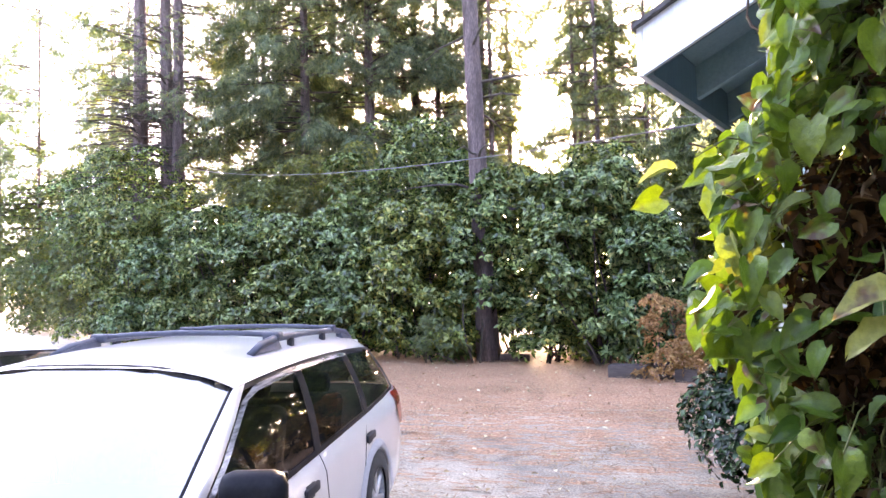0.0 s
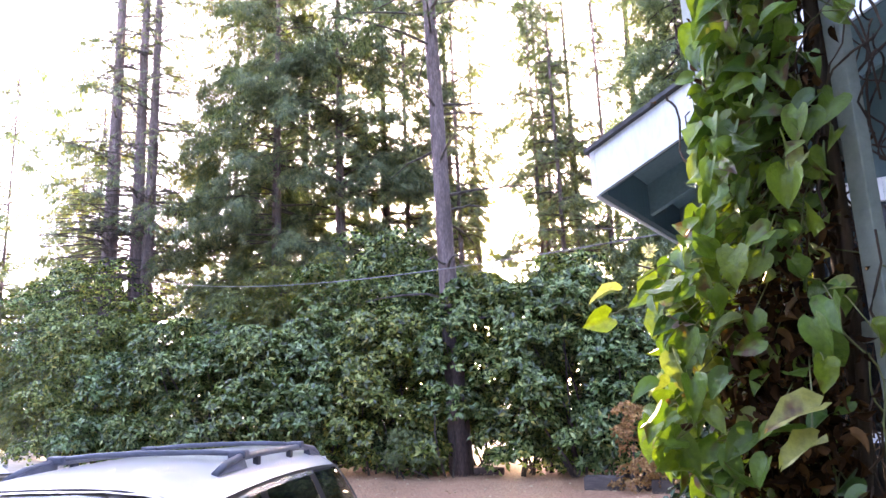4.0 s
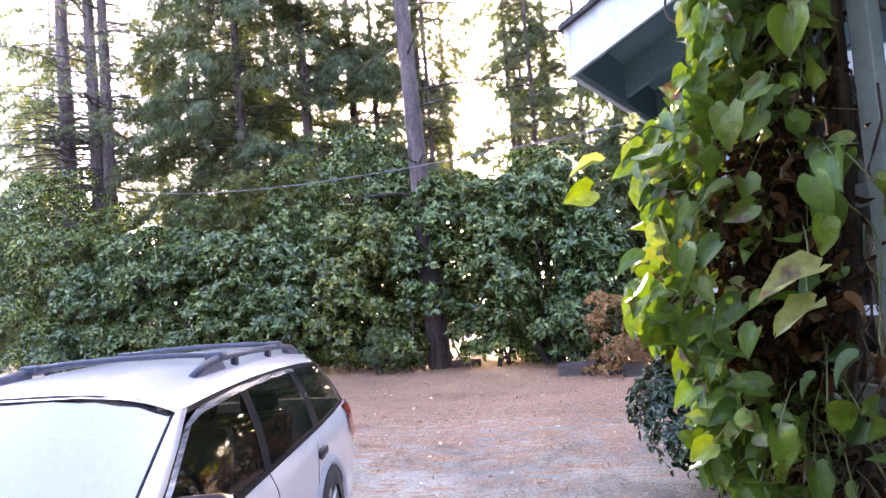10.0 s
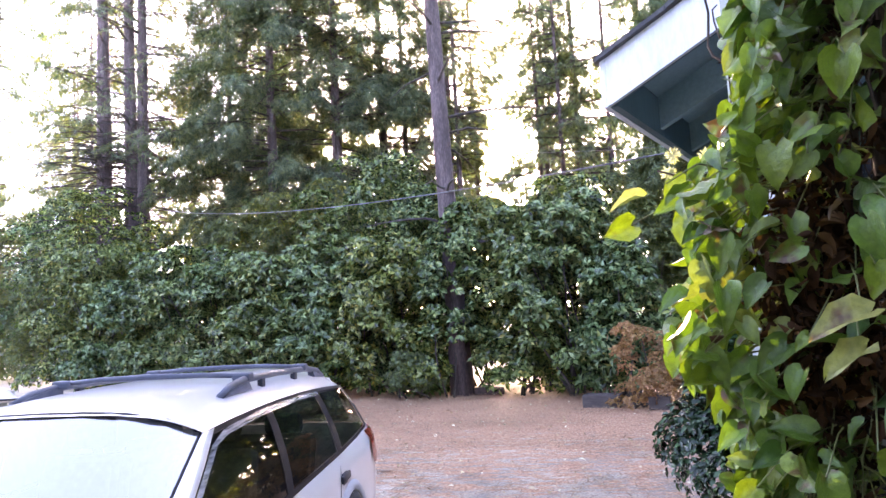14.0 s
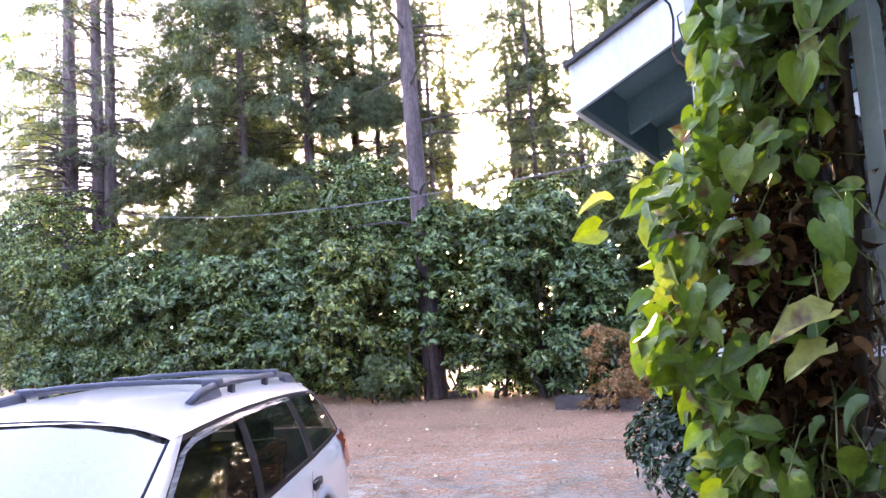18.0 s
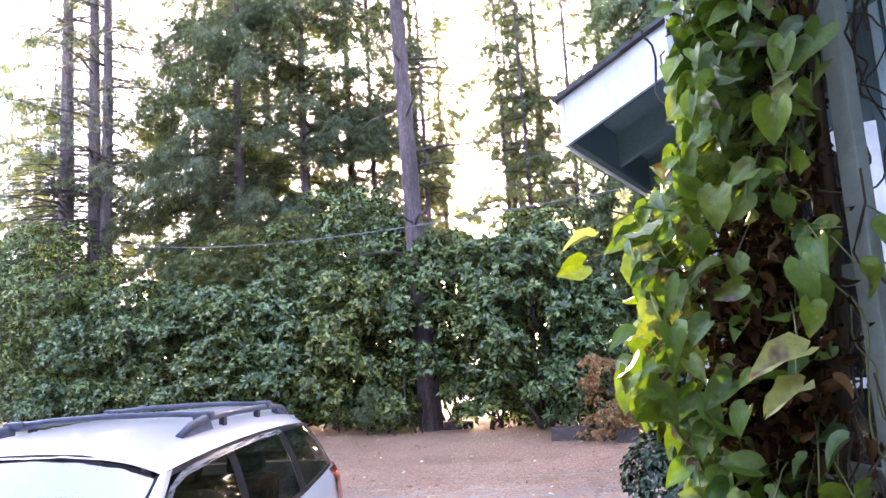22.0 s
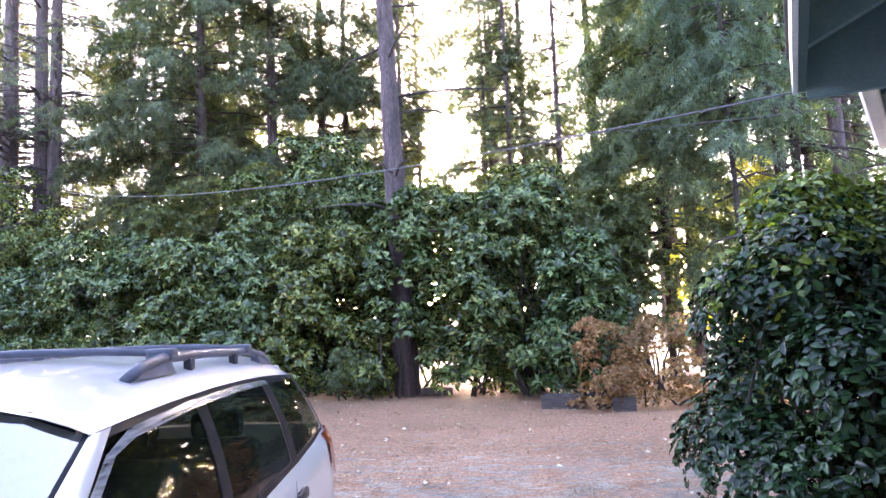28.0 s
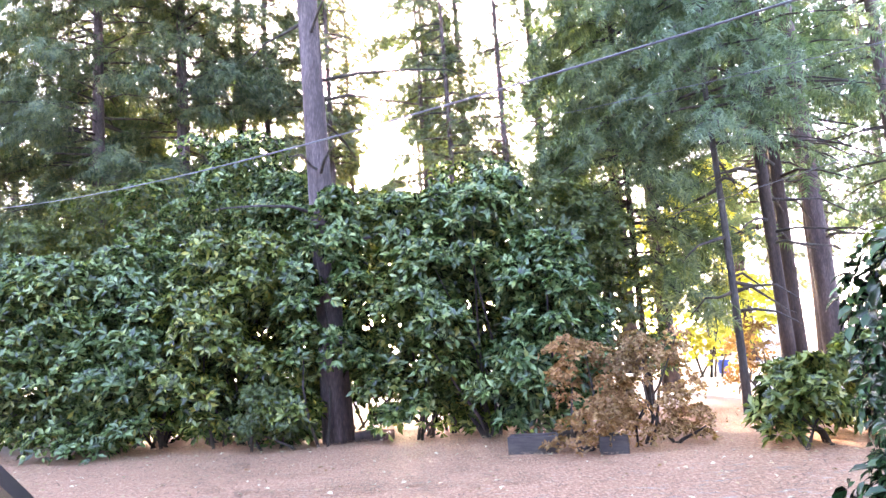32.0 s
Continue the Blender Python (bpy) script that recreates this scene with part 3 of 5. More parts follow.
# ---- cars ----


def grid_mesh(name, rows, material, parent, label="", mirror=False, smooth=True, flip=False):
    """A sheet through rows of points; mirror: also on the other side, x to -x."""
    n = len(rows[0])
    v = [p for r in rows for p in r]
    f = []
    for j in range(len(rows) - 1):
        for i in range(n - 1):
            q = j * n + i
            f += [(q, q + 1, q + n + 1), (q, q + n + 1, q + n)]
    v, f = np.array(v, float), np.array(f)
    if flip:
        f = f[:, ::-1]
    if mirror:
        w = v * (-1, 1, 1)
        v, f = np.concatenate([v, w]), np.concatenate([f, f[:, ::-1] + len(v)])
    return raw(name, v, f, material, parent, label, smooth)


def belt_x(y):
    return 0.825 - 0.045 * max(0, (y - 3.6) / 1.0) ** 2 - 0.03 * max(0, (1.9 - y) / 0.7) ** 2


def belt_z(y):
    return 0.937 + 0.028 * (y - 1.6)


def edge_x(y):
    """Roof edge above the side glass."""
    return 0.695 - 0.045 * max(0, (y - 3.6) / 0.8) ** 2


def edge_z(y):
    return 1.425 - 0.065 * ((y - 2.9) / 1.4) ** 2


def roof_pt(y, s):
    """Roof surface: s from 0 in the middle to 1 at the glass edge."""
    crown = 1.548 - 0.035 * ((y - 2.9) / 1.4) ** 2 - 0.03 * max(0, (2.35 - y) / 0.4) ** 2
    x = edge_x(y) * s
    return (x, y, crown + (edge_z(y) - crown) * (0.30 * s ** 2 + 0.70 * s ** 4))


def side_pt(y, t):
    """Side glass surface: t from 0 at the belt to 1 at the roof edge."""
    return (belt_x(y) + (edge_x(y) - belt_x(y)) * (0.75 * t + 0.25 * t * t) + 0.012 * math.sin(math.pi * t), y, belt_z(y) + (edge_z(y) - belt_z(y)) * t)


def rear_y(t):
    return 4.60 - 0.27 * t


def front_y(t):
    return 1.20 + 0.80 * t


def body_section(y):
    """Half outline of the lower body from sill to belt or bonnet."""
    f = min(1, max(0, (0.75 - y) / 0.75))
    r = min(1, max(0, (y - 4.2) / 0.6))
    w = 0.885 - 0.24 * f ** 2.2 - 0.08 * r ** 2.2
    zt = belt_z(y)
    k = belt_x(y) - 0.24 * f ** 2.2 - 0.03 * r ** 2
    return [(w * 0.93, y, 0.27 + 0.05 * f), (w * 0.985, y, 0.40), (w, y, 0.58), (w * 0.997, y, 0.74), (w * 0.985, y, 0.86), (w * 0.965, y, zt - 0.06), (k, y, zt - 0.004 - 0.30 * f ** 2)]


def build_car(name, matrix, label, paint, rails):
    car = empty(name, matrix, label, "car")
    ys_side = [0.0, 0.06, 0.18, 0.4, 0.7, 1.0, 1.3, 1.6, 2.0, 2.4, 2.8, 3.2, 3.6, 3.9, 4.2, 4.4, 4.6, 4.74, 4.80]
    rows = []
    for y in ys_side:
        sec = body_section(y)
        for wy in (0.92, 3.70):
            if abs(y - wy) < 0.37:
                lift = 0.66 * math.sqrt(max(0, 1 - ((y - wy) / 0.37) ** 2)) * 0.55 + 0.30
                sec = [(x, yy, max(z, min(lift + 0.02 * i, 0.70 + 0.03 * i))) for i, (x, yy, z) in enumerate(sec)]
        rows.append(sec)
    body = grid_mesh("body", rows, paint, car, "", True)
    # bonnet and cowl
    rows = []
    for y in (0.0, 0.05, 0.15, 0.4, 0.8, 1.1, 1.40):
        k = body_section(y)[-1]
        top = k[2] + 0.055 * min(1, y / 0.3)
        rows.append([(k[0] * s, y + 0.02, k[2] + (top - k[2]) * (1 - abs(s) ** 3)) for s in (-1, -0.8, -0.45, 0, 0.45, 0.8, 1)])
    grid_mesh("bonnet", rows, paint, car)
    rows = [[(body_section(y)[0][0] * s, y, z) for s in (-1, -0.5, 0, 0.5, 1)] for y, z in ((0.0, 0.3), (0.0, 0.62), (0.0, 0.70))]
    grid_mesh("front_bumper", rows, paint, car)
    rows = []
    for y, z in ((4.80, 0.30), (4.82, 0.55), (4.81, 0.72), (4.76, 0.9), (4.67, 1.04)):
        rows.append([(0.755 * s, y - 0.10 * abs(s) ** 4, z) for s in (-1, -0.8, -0.4, 0, 0.4, 0.8, 1)])
    grid_mesh("tailgate", rows, paint, car)
    # roof skin
    rows = [[roof_pt(y - 0.07 * (1 - s * s) * max(0, (2.3 - y) / 0.3), s) for s in (-1, -0.97, -0.92, -0.84, -0.7, -0.45, 0, 0.45, 0.7, 0.84, 0.92, 0.97, 1)] for y in (2.0, 2.03, 2.12, 2.3, 2.5, 2.9, 3.3, 3.7, 4.0, 4.2, 4.30, 4.34)]
    for k, p in enumerate(rows[-1]):
        rows[-1][k] = (p[0], p[1], p[2] - 0.02)
    grid_mesh("roof", rows, paint, car)
    grid_mesh("spoiler", [[(x, 4.30, 1.455 - 0.05 * abs(x)), (x, 4.42, 1.44 - 0.06 * abs(x)), (x, 4.44, 1.42 - 0.06 * abs(x)), (x, 4.34, 1.40 - 0.05 * abs(x))] for x in (-0.54, -0.3, 0, 0.3, 0.54)], paint, car)
    # windshield with black border, rear glass
    def screen(t, s, out=0.0):
        y = front_y(t) - 0.10 * (1 - s * s) * (1 - 0.3 * t) + 0.03
        x = (0.785 + (0.682 - 0.785) * t) * s
        zb = belt_z(1.4) + 0.02
        zt = roof_pt(2.0, min(1.0, abs(s) * 0.98))[2] - 0.004
        return (x, y - out * 0.5, zb + (zt - zb) * (max(t, 0.0) ** 0.94 + min(t, 0.0)) + out)
    S9 = [-1, -0.8, -0.55, -0.3, 0, 0.3, 0.55, 0.8, 1]
    ws = grid_mesh("windshield", [[screen(t, s) for s in S9] for t in (0.02, 0.25, 0.5, 0.75, 0.99)], M["screen_glass"], car)
    for t0, t1 in ((-0.03, 0.02), (0.985, 1.0)):
        grid_mesh("screen_seal", [[screen(t, s, 0.004) for s in S9] for t in (t0, t1)], M["gloss_black"], ws)
    for sg in (-1, 1):
        grid_mesh("screen_seal", [[screen(t, sg * s, 0.004) for s in (0.987, 1.004)] for t in (0, 0.25, 0.5, 0.75, 1)], M["gloss_black"], ws)
    grid_mesh("rear_glass", [[(0.60 * s + 0.08 * s * (1 - t), rear_y(t) + 0.03 - 0.07 * s * s, 1.06 + 0.36 * t) for s in S9] for t in (0, 0.5, 1)], M["auto_glass"], car, flip=True)
    # side: pillars in paint at the front, black between the panes
    for sg in (-1, 1):
        def sp(y, t, out=0.0):
            x, yy, z = side_pt(y, t)
            return ((x + out) * sg, yy, z)
        TT = (0, 0.25, 0.5, 0.75, 1.0)
        grid_mesh("pillar", [[screen(t, sg * 1.005, 0.006) for t in TT], [sp(front_y(t) + 0.015, t, 0.004) for t in TT], [sp(front_y(t) + 0.06, t, 0.008) for t in TT], [sp(front_y(t) + 0.10, t, 0.005) for t in TT]], paint, car)
        grid_mesh("belt_moulding", [[sp(y, t, 0.008) for t in (-0.03, 0.035)] for y in (1.22, 1.7, 2.2, 2.7, 3.2, 3.7, 4.2, 4.56)], M["gloss_black"], car)
        def pane(nm, y0b, y0t, y1b, y1t, t0=0.04, t1=0.945):
            return grid_mesh(nm, [[sp(y0b + (y0t - y0b) * (t0 + (t1 - t0) * t) + (y1b - y0b + (y1t - y1b - y0t + y0b) * (t0 + (t1 - t0) * t)) * k, t0 + (t1 - t0) * t, 0.0) for t in TT] for k in (0, 0.33, 0.67, 1)], M["auto_glass"], car, flip=sg > 0)
        pane("front_window", 1.30, 2.10, 2.65, 2.67)
        pane("rear_window", 2.74, 2.76, 3.60, 3.50)
        pane("quarter_window", 3.72, 3.60, 4.56, 4.28, 0.04, 0.92)
        for y0b, y0t, y1b, y1t in ((2.65, 2.67, 2.74, 2.76), (3.60, 3.50, 3.72, 3.60), (4.56, 4.26, 4.62, 4.36)):
            grid_mesh("black_pillar", [[sp(y0b + (y0t - y0b) * t, t, 0.005) for t in TT], [sp(y1b + (y1t - y1b) * t, t, 0.005) for t in TT]], M["gloss_black"], car)
        grid_mesh("window_header", [[sp(y, t, 0.003) for t in (0.955, 1.0)] for y in (2.02, 2.5, 2.9, 3.3, 3.6, 3.9, 4.2, 4.34)], M["gloss_black"], car)
        path = [(front_y(0.30) + 0.10, 0.30), (front_y(0.5) + 0.10, 0.5), (front_y(0.7) + 0.095, 0.7), (2.01, 0.88), (2.17, 0.96), (2.6, 0.972), (3.1, 0.972), (3.55, 0.968)]
        grid_mesh("wind_deflector", [[sp(y, t, 0.012), sp(y + (0.03 if t < 0.9 else 0), t - (0.015 if t < 0.9 else 0.055), 0.020)] for y, t in path], M["visor"], car, "smoked wind deflector strip")
        # shut lines, handles, cladding, lamps
        for y in (1.36, 2.70, 3.60):
            pts = [p for p in body_section(y)[1:]]
            if y == 3.60:
                pts = [(body_section(3.3)[k][0], 3.26 + 0.06 * k, body_section(3.3)[k][2]) for k in range(2, 7)]
            tube("shut_line", [((x + 0.0005) * sg, yy, z) for x, yy, z in pts], 0.0028, M["gloss_black"], car, "", 5)
        for y in (2.46, 3.60):
            bm = bmesh.new()
            add_box(bm, (0.022, 0.20, 0.05), pose(0.877 * sg, y, 0.838 + 0.01 * (y > 3)), 0.010)
            add_box(bm, (0.012, 0.11, 0.075), pose(0.872 * sg, y - 0.01, 0.833 + 0.01 * (y > 3)), 0.005)
            part("door_handle", bm, M["black"], car, "black door handle", True)
        grid_mesh("side_cladding", [[((body_section(y)[k][0] + d) * sg, y, body_section(y)[k][2] + dz) for k, d, dz in ((0, 0.004, 0), (1, 0.012, 0), (2, 0.010, -0.02), (2, 0.002, 0.0))] for y in (1.36, 1.8, 2.4, 3.0, 3.17)], M["grey_clad"], car)
        for wy in (0.92, 3.70):
            arc = [math.pi * k / 12 for k in range(13)]
            xw = (0.895 if wy > 2 else 0.875)
            grid_mesh("wheel_arch", [[(xw * sg, wy - 0.36 * math.cos(a), 0.40 + 0.34 * math.sin(a)), ((xw + 0.012) * sg, wy - 0.39 * math.cos(a), 0.40 + 0.37 * math.sin(a)), ((xw - 0.012) * sg, wy - 0.43 * math.cos(a), 0.40 + 0.405 * math.sin(a))] for a in arc], M["grey_clad"], car, "grey wheel-arch flare")
            wheel = empty("wheel", pose(0.80 * sg, wy, 0.42), "", "")
            wheel.parent = car
            prof = [(0.205, -0.10), (0.27, -0.105), (0.315, -0.09), (0.332, -0.05), (0.332, 0.05), (0.315, 0.09), (0.27, 0.105), (0.205, 0.10)]
            rows = [[(dx, r * math.cos(a), r * math.sin(a)) for r, dx in prof] for a in [2 * math.pi * k / 28 for k in range(29)]]
            grid_mesh("tyre", rows, M["rubber"], wheel)
            bm = bmesh.new()
            for k in range(7):
                add_box(bm, (0.022, 0.045, 0.19), Matrix.Rotation(2 * math.pi * k / 7, 4, 'X') @ pose(0.070 * sg, 0, 0.11), 0.008)
            add_box(bm, (0.04, 0.07, 0.07), pose(0.068 * sg, 0, 0), 0.012)
            part("rim", bm, M["alloy"], wheel, "seven-spoke alloy rim")
            grid_mesh("rim_barrel", [[(0.085 * sg, 0.208 * math.cos(a), 0.208 * math.sin(a)), (0.02 * sg, 0.195 * math.cos(a), 0.195 * math.sin(a)), (0.015 * sg, 0, 0)] for a in [2 * math.pi * k / 28 for k in range(29)]], M["grey_clad"], wheel)
        bm = bmesh.new()
        add_box(bm, (0.03, 0.02, 0.24), pose(0.80 * sg, 4.10, 0.30), 0.006)
        part("mud_flap", bm, M["black"], car)
        def flank(y, z):
            sec = body_section(y)
            return float(np.interp(z, [p[2] for p in sec], [p[0] for p in sec])) + 0.010
        lens = [[((flank(y, z) + 0.012 * math.sin(math.pi * k / 5)) * sg, y + 0.03 * (1.0 - z), z) for z in (1.0, 0.94, 0.88, 0.82, 0.76)] for k, y in enumerate((4.44, 4.54, 4.63, 4.71, 4.78))]
        lens.append([(0.66 * sg, 4.835, z) for z in (1.0, 0.94, 0.88, 0.82, 0.76)])
        grid_mesh("tail_lamp", lens, M["red"], car, "red tail lamp lens")
        bm = bmesh.new()
        add_box(bm, (0.25, 0.13, 0.155), pose(0.965 * sg, 1.585, 1.09, 0, 0, 8 * sg), 0.055)
        mirror = part("wing_mirror", bm, M["gloss_black"], car, "black wing mirror housing", True)
        bm = bmesh.new()
        add_box(bm, (0.14, 0.05, 0.05), pose(0.85 * sg, 1.57, 1.03), 0.015)
        part("mirror_arm", bm, M["black"], mirror)
        bm = bmesh.new()
        add_box(bm, (0.19, 0.004, 0.105), pose(0.97 * sg, 1.653, 1.09, 0, 0, 8 * sg), 0.002)
        part("mirror_glass", bm, M["screen_glass"], mirror)
        grid_mesh("head_lamp", [[((0.42 + 0.22 * k) * sg, 0.0 + 0.10 * k * k + 0.02 * j, 0.62 + 0.06 * j) for j in range(3)] for k in (0, 0.5, 1)], M["alloy"], car)
        if rails:
            xr = 0.55
            rail = empty("roof_rail", pose(0, 0, 0), "", "")
            rail.parent = car
            zr = [roof_pt(y, xr / edge_x(y))[2] for y in (2.50, 2.63, 2.81, 3.3, 3.9, 4.16, 4.28)]
            pts = [(xr, 2.50, zr[0] + 0.004), (xr - 0.004, 2.63, zr[1] + 0.038), (xr - 0.008, 2.81, zr[2] + 0.054), (xr - 0.01, 3.3, zr[3] + 0.052), (xr - 0.01, 3.9, zr[4] + 0.054), (xr - 0.008, 4.16, zr[5] + 0.042), (xr - 0.004, 4.28, zr[6] + 0.004)]
            tube("rail_bar", [(x * sg, y, z) for x, y, z in pts], [0.018, 0.020, 0.020, 0.019, 0.020, 0.020, 0.015], M["rail"], rail, "", 10)
            for y0, y1 in ((2.50, 2.86), (4.02, 4.28)):
                b0 = [(y, roof_pt(y, xr / edge_x(y))[2]) for y in np.linspace(y0, y1, 5)]
                top = np.interp([b[0] for b in b0], [p[1] for p in pts], [p[2] for p in pts])
                bm = bmesh.new()
                low = [bm.verts.new(((xr + 0.022) * sg, y, z - 0.004)) for y, z in b0] + [bm.verts.new((xr * sg, y, t)) for (y, _), t in zip(b0[::-1], top[::-1])]
                inn = [bm.verts.new(((xr - 0.030) * sg, v.co.y, v.co.z)) for v in low]
                n = len(low)
                for k in range(n):
                    bm.faces.new((low[k], low[(k + 1) % n], inn[(k + 1) % n], inn[k]))
                bm.faces.new(low)
                bm.faces.new(inn[::-1])
                bmesh.ops.recalc_face_normals(bm, faces=bm.faces[:])
                part("rail_foot", bm, M["rail"], rail)
            for y in (3.05, 3.62):
                box("rail_post", (0.03, 0.05, 0.05), (xr * sg, y, roof_pt(y, xr / edge_x(y))[2] + 0.016), M["black"], rail)
    if rails:
        for y in (2.86, 3.84):
            bar = empty("cross_bar", pose(0, 0, 0), "", "")
            bar.parent = car
            zb = roof_pt(y, 0.80)[2] + 0.074
            tube("bar", [(-0.56, y, zb - 0.004), (-0.3, y, zb + 0.012), (0, y, zb + 0.016), (0.3, y, zb + 0.012), (0.56, y, zb - 0.004)], [0.013, 0.015, 0.016, 0.015, 0.013], M["rail"], bar, "", 10)
            for sg in (-1, 1):
                box("bar_clamp", (0.10, 0.075, 0.045), (0.52 * sg, y, zb - 0.006), M["rail"], bar, "", 0.012)
    # cabin
    box("cabin_floor", (1.45, 2.9, 0.04), (0, 2.95, 0.45), M["seat"], car)
    box("dashboard", (1.36, 0.35, 0.22), (0, 1.72, 0.92), M["black"], car, "", 0.05)
    for x in (-0.36, 0.36):
        seat = empty("front_seat", pose(x, 2.55, 0.55), "", "")
        seat.parent = car
        box("seat_cushion", (0.5, 0.5, 0.16), (0, -0.1, 0), M["seat"], seat, "", 0.05)
        box("seat_back", (0.48, 0.14, 0.62), (0, 0.22, 0.33), M["seat"], seat, "", 0.05, (-14, 0, 0))
        box("head_rest", (0.26, 0.10, 0.17), (0, 0.33, 0.74), M["seat"], seat, "", 0.04, (-8, 0, 0))
    rear = empty("rear_seat", pose(0, 3.45, 0.55), "", "")
    rear.parent = car
    box("seat_cushion", (1.3, 0.48, 0.16), (0, -0.1, 0), M["seat"], rear, "", 0.05)
    box("seat_back", (1.3, 0.14, 0.55), (0, 0.2, 0.30), M["seat"], rear, "", 0.05, (-18, 0, 0))
    for x in (-0.42, 0, 0.42):
        box("head_rest", (0.26, 0.09, 0.14), (x, 0.32, 0.62), M["seat"], rear, "", 0.04)
    tube("steering_wheel", [(-0.36 + 0.19 * math.cos(a), 2.02 + 0.07 * math.sin(a), 0.98 + 0.17 * math.sin(a)) for a in [2 * math.pi * k / 20 for k in range(21)]], 0.016, M["black"], car, "", 6)
    return car


CAR = Matrix.Translation((-1.482, 0.698, 0.215)) @ Matrix.Rotation(radians(4.2), 4, 'Z') @ Matrix.Rotation(radians(-0.3), 4, 'X')
build_car("station_wagon", CAR, "silver station wagon with dark roof rails parked on gravel", M["silver"], True)
build_car("parked_car", Matrix.Translation((-3.95, 0.485, 0.205)) @ Matrix.Rotation(radians(5.0), 4, 'Z'), "white car parked beside the silver station wagon", M["white_car"], False)

# ---- plants ----
rng = np.random.default_rng(7)


def open_to_sun(p):
    """False where the crowns leave a chink for the low sun."""
    s, ok = np.array(SUN), True
    for eye, near, far in (((0.62, 0.05, 2.04), 0.06, 0.021), ((-0.06, 2.35, 1.76), 0.10, 0.021)):
        w = np.asarray(p) - eye
        along = w @ s
        ok = ok & (np.linalg.norm(w - along[:, None] * s, axis=1) > near + far * along)
    return ok


def blob_points(n, lobes, r):
    """Places and outward ways on the skins of a heap of lobes (x, y, z, radius, flattening)."""
    lobes = np.array(lobes)
    area = lobes[:, 3] ** 2
    pick = r.choice(len(lobes), n, p=area / area.sum())
    d = unit(r.normal(size=(n, 3)))
    d[:, 2] = np.where((d[:, 2] < -0.25) & (r.random(n) < 0.8), -d[:, 2], d[:, 2])
    rad = lobes[pick, 3] * (0.72 + 0.34 * r.random(n) ** 0.6)
    off = d * rad[:, None]
    off[:, 2] *= lobes[pick, 4]
    p = lobes[pick, :3] + off
    # drop what lies deep inside another lobe
    keep = np.ones(n, bool)
    for x, y, z, q, fl in lobes:
        e = p - (x, y, z)
        e[:, 2] /= fl
        keep &= np.linalg.norm(e, axis=1) > q * 0.66
    return p[keep], d[keep]


def rosettes(p, d, leaves, length, width, r, lift=0.35, template=DIAMOND):
    """Whorls of leaves at twig ends."""
    n = len(p)
    c = np.repeat(p, leaves, 0)
    axis = unit(np.repeat(d, leaves, 0) + (0, 0, 0.45))
    ran = unit(r.normal(size=(n * leaves, 3)))
    out = unit(np.cross(axis, ran))
    along = unit(out + axis * (lift + 0.5 * r.random((n * leaves, 1)) - 0.1) + (0, 0, -0.12))
    up = unit(axis + 0.35 * r.normal(size=(n * leaves, 3)))
    s = 0.65 + 0.6 * r.random(n * leaves)
    return strew(template, c + along * 0.01, along, up, length * s, width * s)


def stems_for(lobes, base, r, count, r0=0.03, spread=0.18):
    arr = []
    for k in range(count):
        x, y, z, q, fl = lobes[r.integers(len(lobes))]
        b = Vector(base) + Vector((r.normal() * spread, r.normal() * spread, 0))
        b.z = ground_z(b.y) - 0.08
        e = Vector((x, y, z))
        m = b.lerp(e, 0.5) + Vector((r.normal() * 0.12, r.normal() * 0.12, 0.1))
        arr.append(tube_arrays([b, b.lerp(m, 0.5) + Vector((r.normal() * 0.05, r.normal() * 0.05, 0)), m, e], [r0, r0 * 0.85, r0 * 0.6, r0 * 0.2], 5))
    return join(arr)


def shrub(name, x, y, rad, h, material, label, category, n, leaf=(0.148, 0.060), low=0.32, seed=0, stems=9, group="", leaves=7, lobes_n=13, squash=1.0):
    r = np.random.default_rng(seed + 100)
    z0 = ground_z(y)
    ob = empty(name, Matrix.Identity(4), label, category, group)
    lobes = []
    clumps = lobes_n * 3
    for k in range(clumps):
        a, q = r.random() * 6.283, rad * math.sqrt(0.25 + 0.75 * r.random()) * 0.95
        lz = h * (low + (0.95 - low) * ((k + r.random()) / clumps))
        shrink = 1 - 0.5 * max(0, lz / h - 0.5) / 0.5
        lr = rad * (0.19 + 0.19 * r.random())
        lobes.append((x + q * shrink * math.cos(a), y + q * shrink * math.sin(a) * squash, z0 + lz - lr * 0.3, lr, 0.48 + 0.28 * r.random()))
    p, d = blob_points(n, lobes, r)
    ok = (p[:, 2] > z0 + 0.06) & open_to_sun(p)
    p, d = p[ok], d[ok]
    stuff(raw("crown", *rosettes(p, d, leaves, leaf[0], leaf[1], r), material, ob))
    stuff(raw("branchwork", *stems_for(lobes, (x, y, z0), r, stems, 0.022 + 0.006 * rad), M["twig"], ob, "", True))
    return ob


HEDGE = "hedge shrubs along the yard"
hedge_rows = ((-14.0, 19.8, 2.0, 4.6, 0.07), (-11.9, 19.0, 1.9, 3.4, 0.07), (-9.9, 18.2, 1.9, 4.1, 0.07), (-8.0, 17.3, 1.8, 3.4, 0.07), (-6.4, 16.4, 1.6, 3.7, 0.07),
              (-4.9, 15.8, 1.45, 3.1, 0.08), (-3.4, 15.2, 1.35, 3.5, 0.09), (-0.45, 14.75, 0.95, 4.1, 0.10), (0.62, 14.2, 1.3, 4.15, 0.11), (1.6, 13.5, 0.85, 3.1, 0.11))
for k, (x, y, rad, h, low) in enumerate(hedge_rows):
    shrub("hedge_shrub", x, y, rad, h, M["laurel"], "dense evergreen hedge shrub with glossy green leaves", "shrub", 3900 if rad > 1.2 else 2600, seed=k, low=low, group=HEDGE, lobes_n=18)
OAKS = "broadleaf trees behind the hedge"
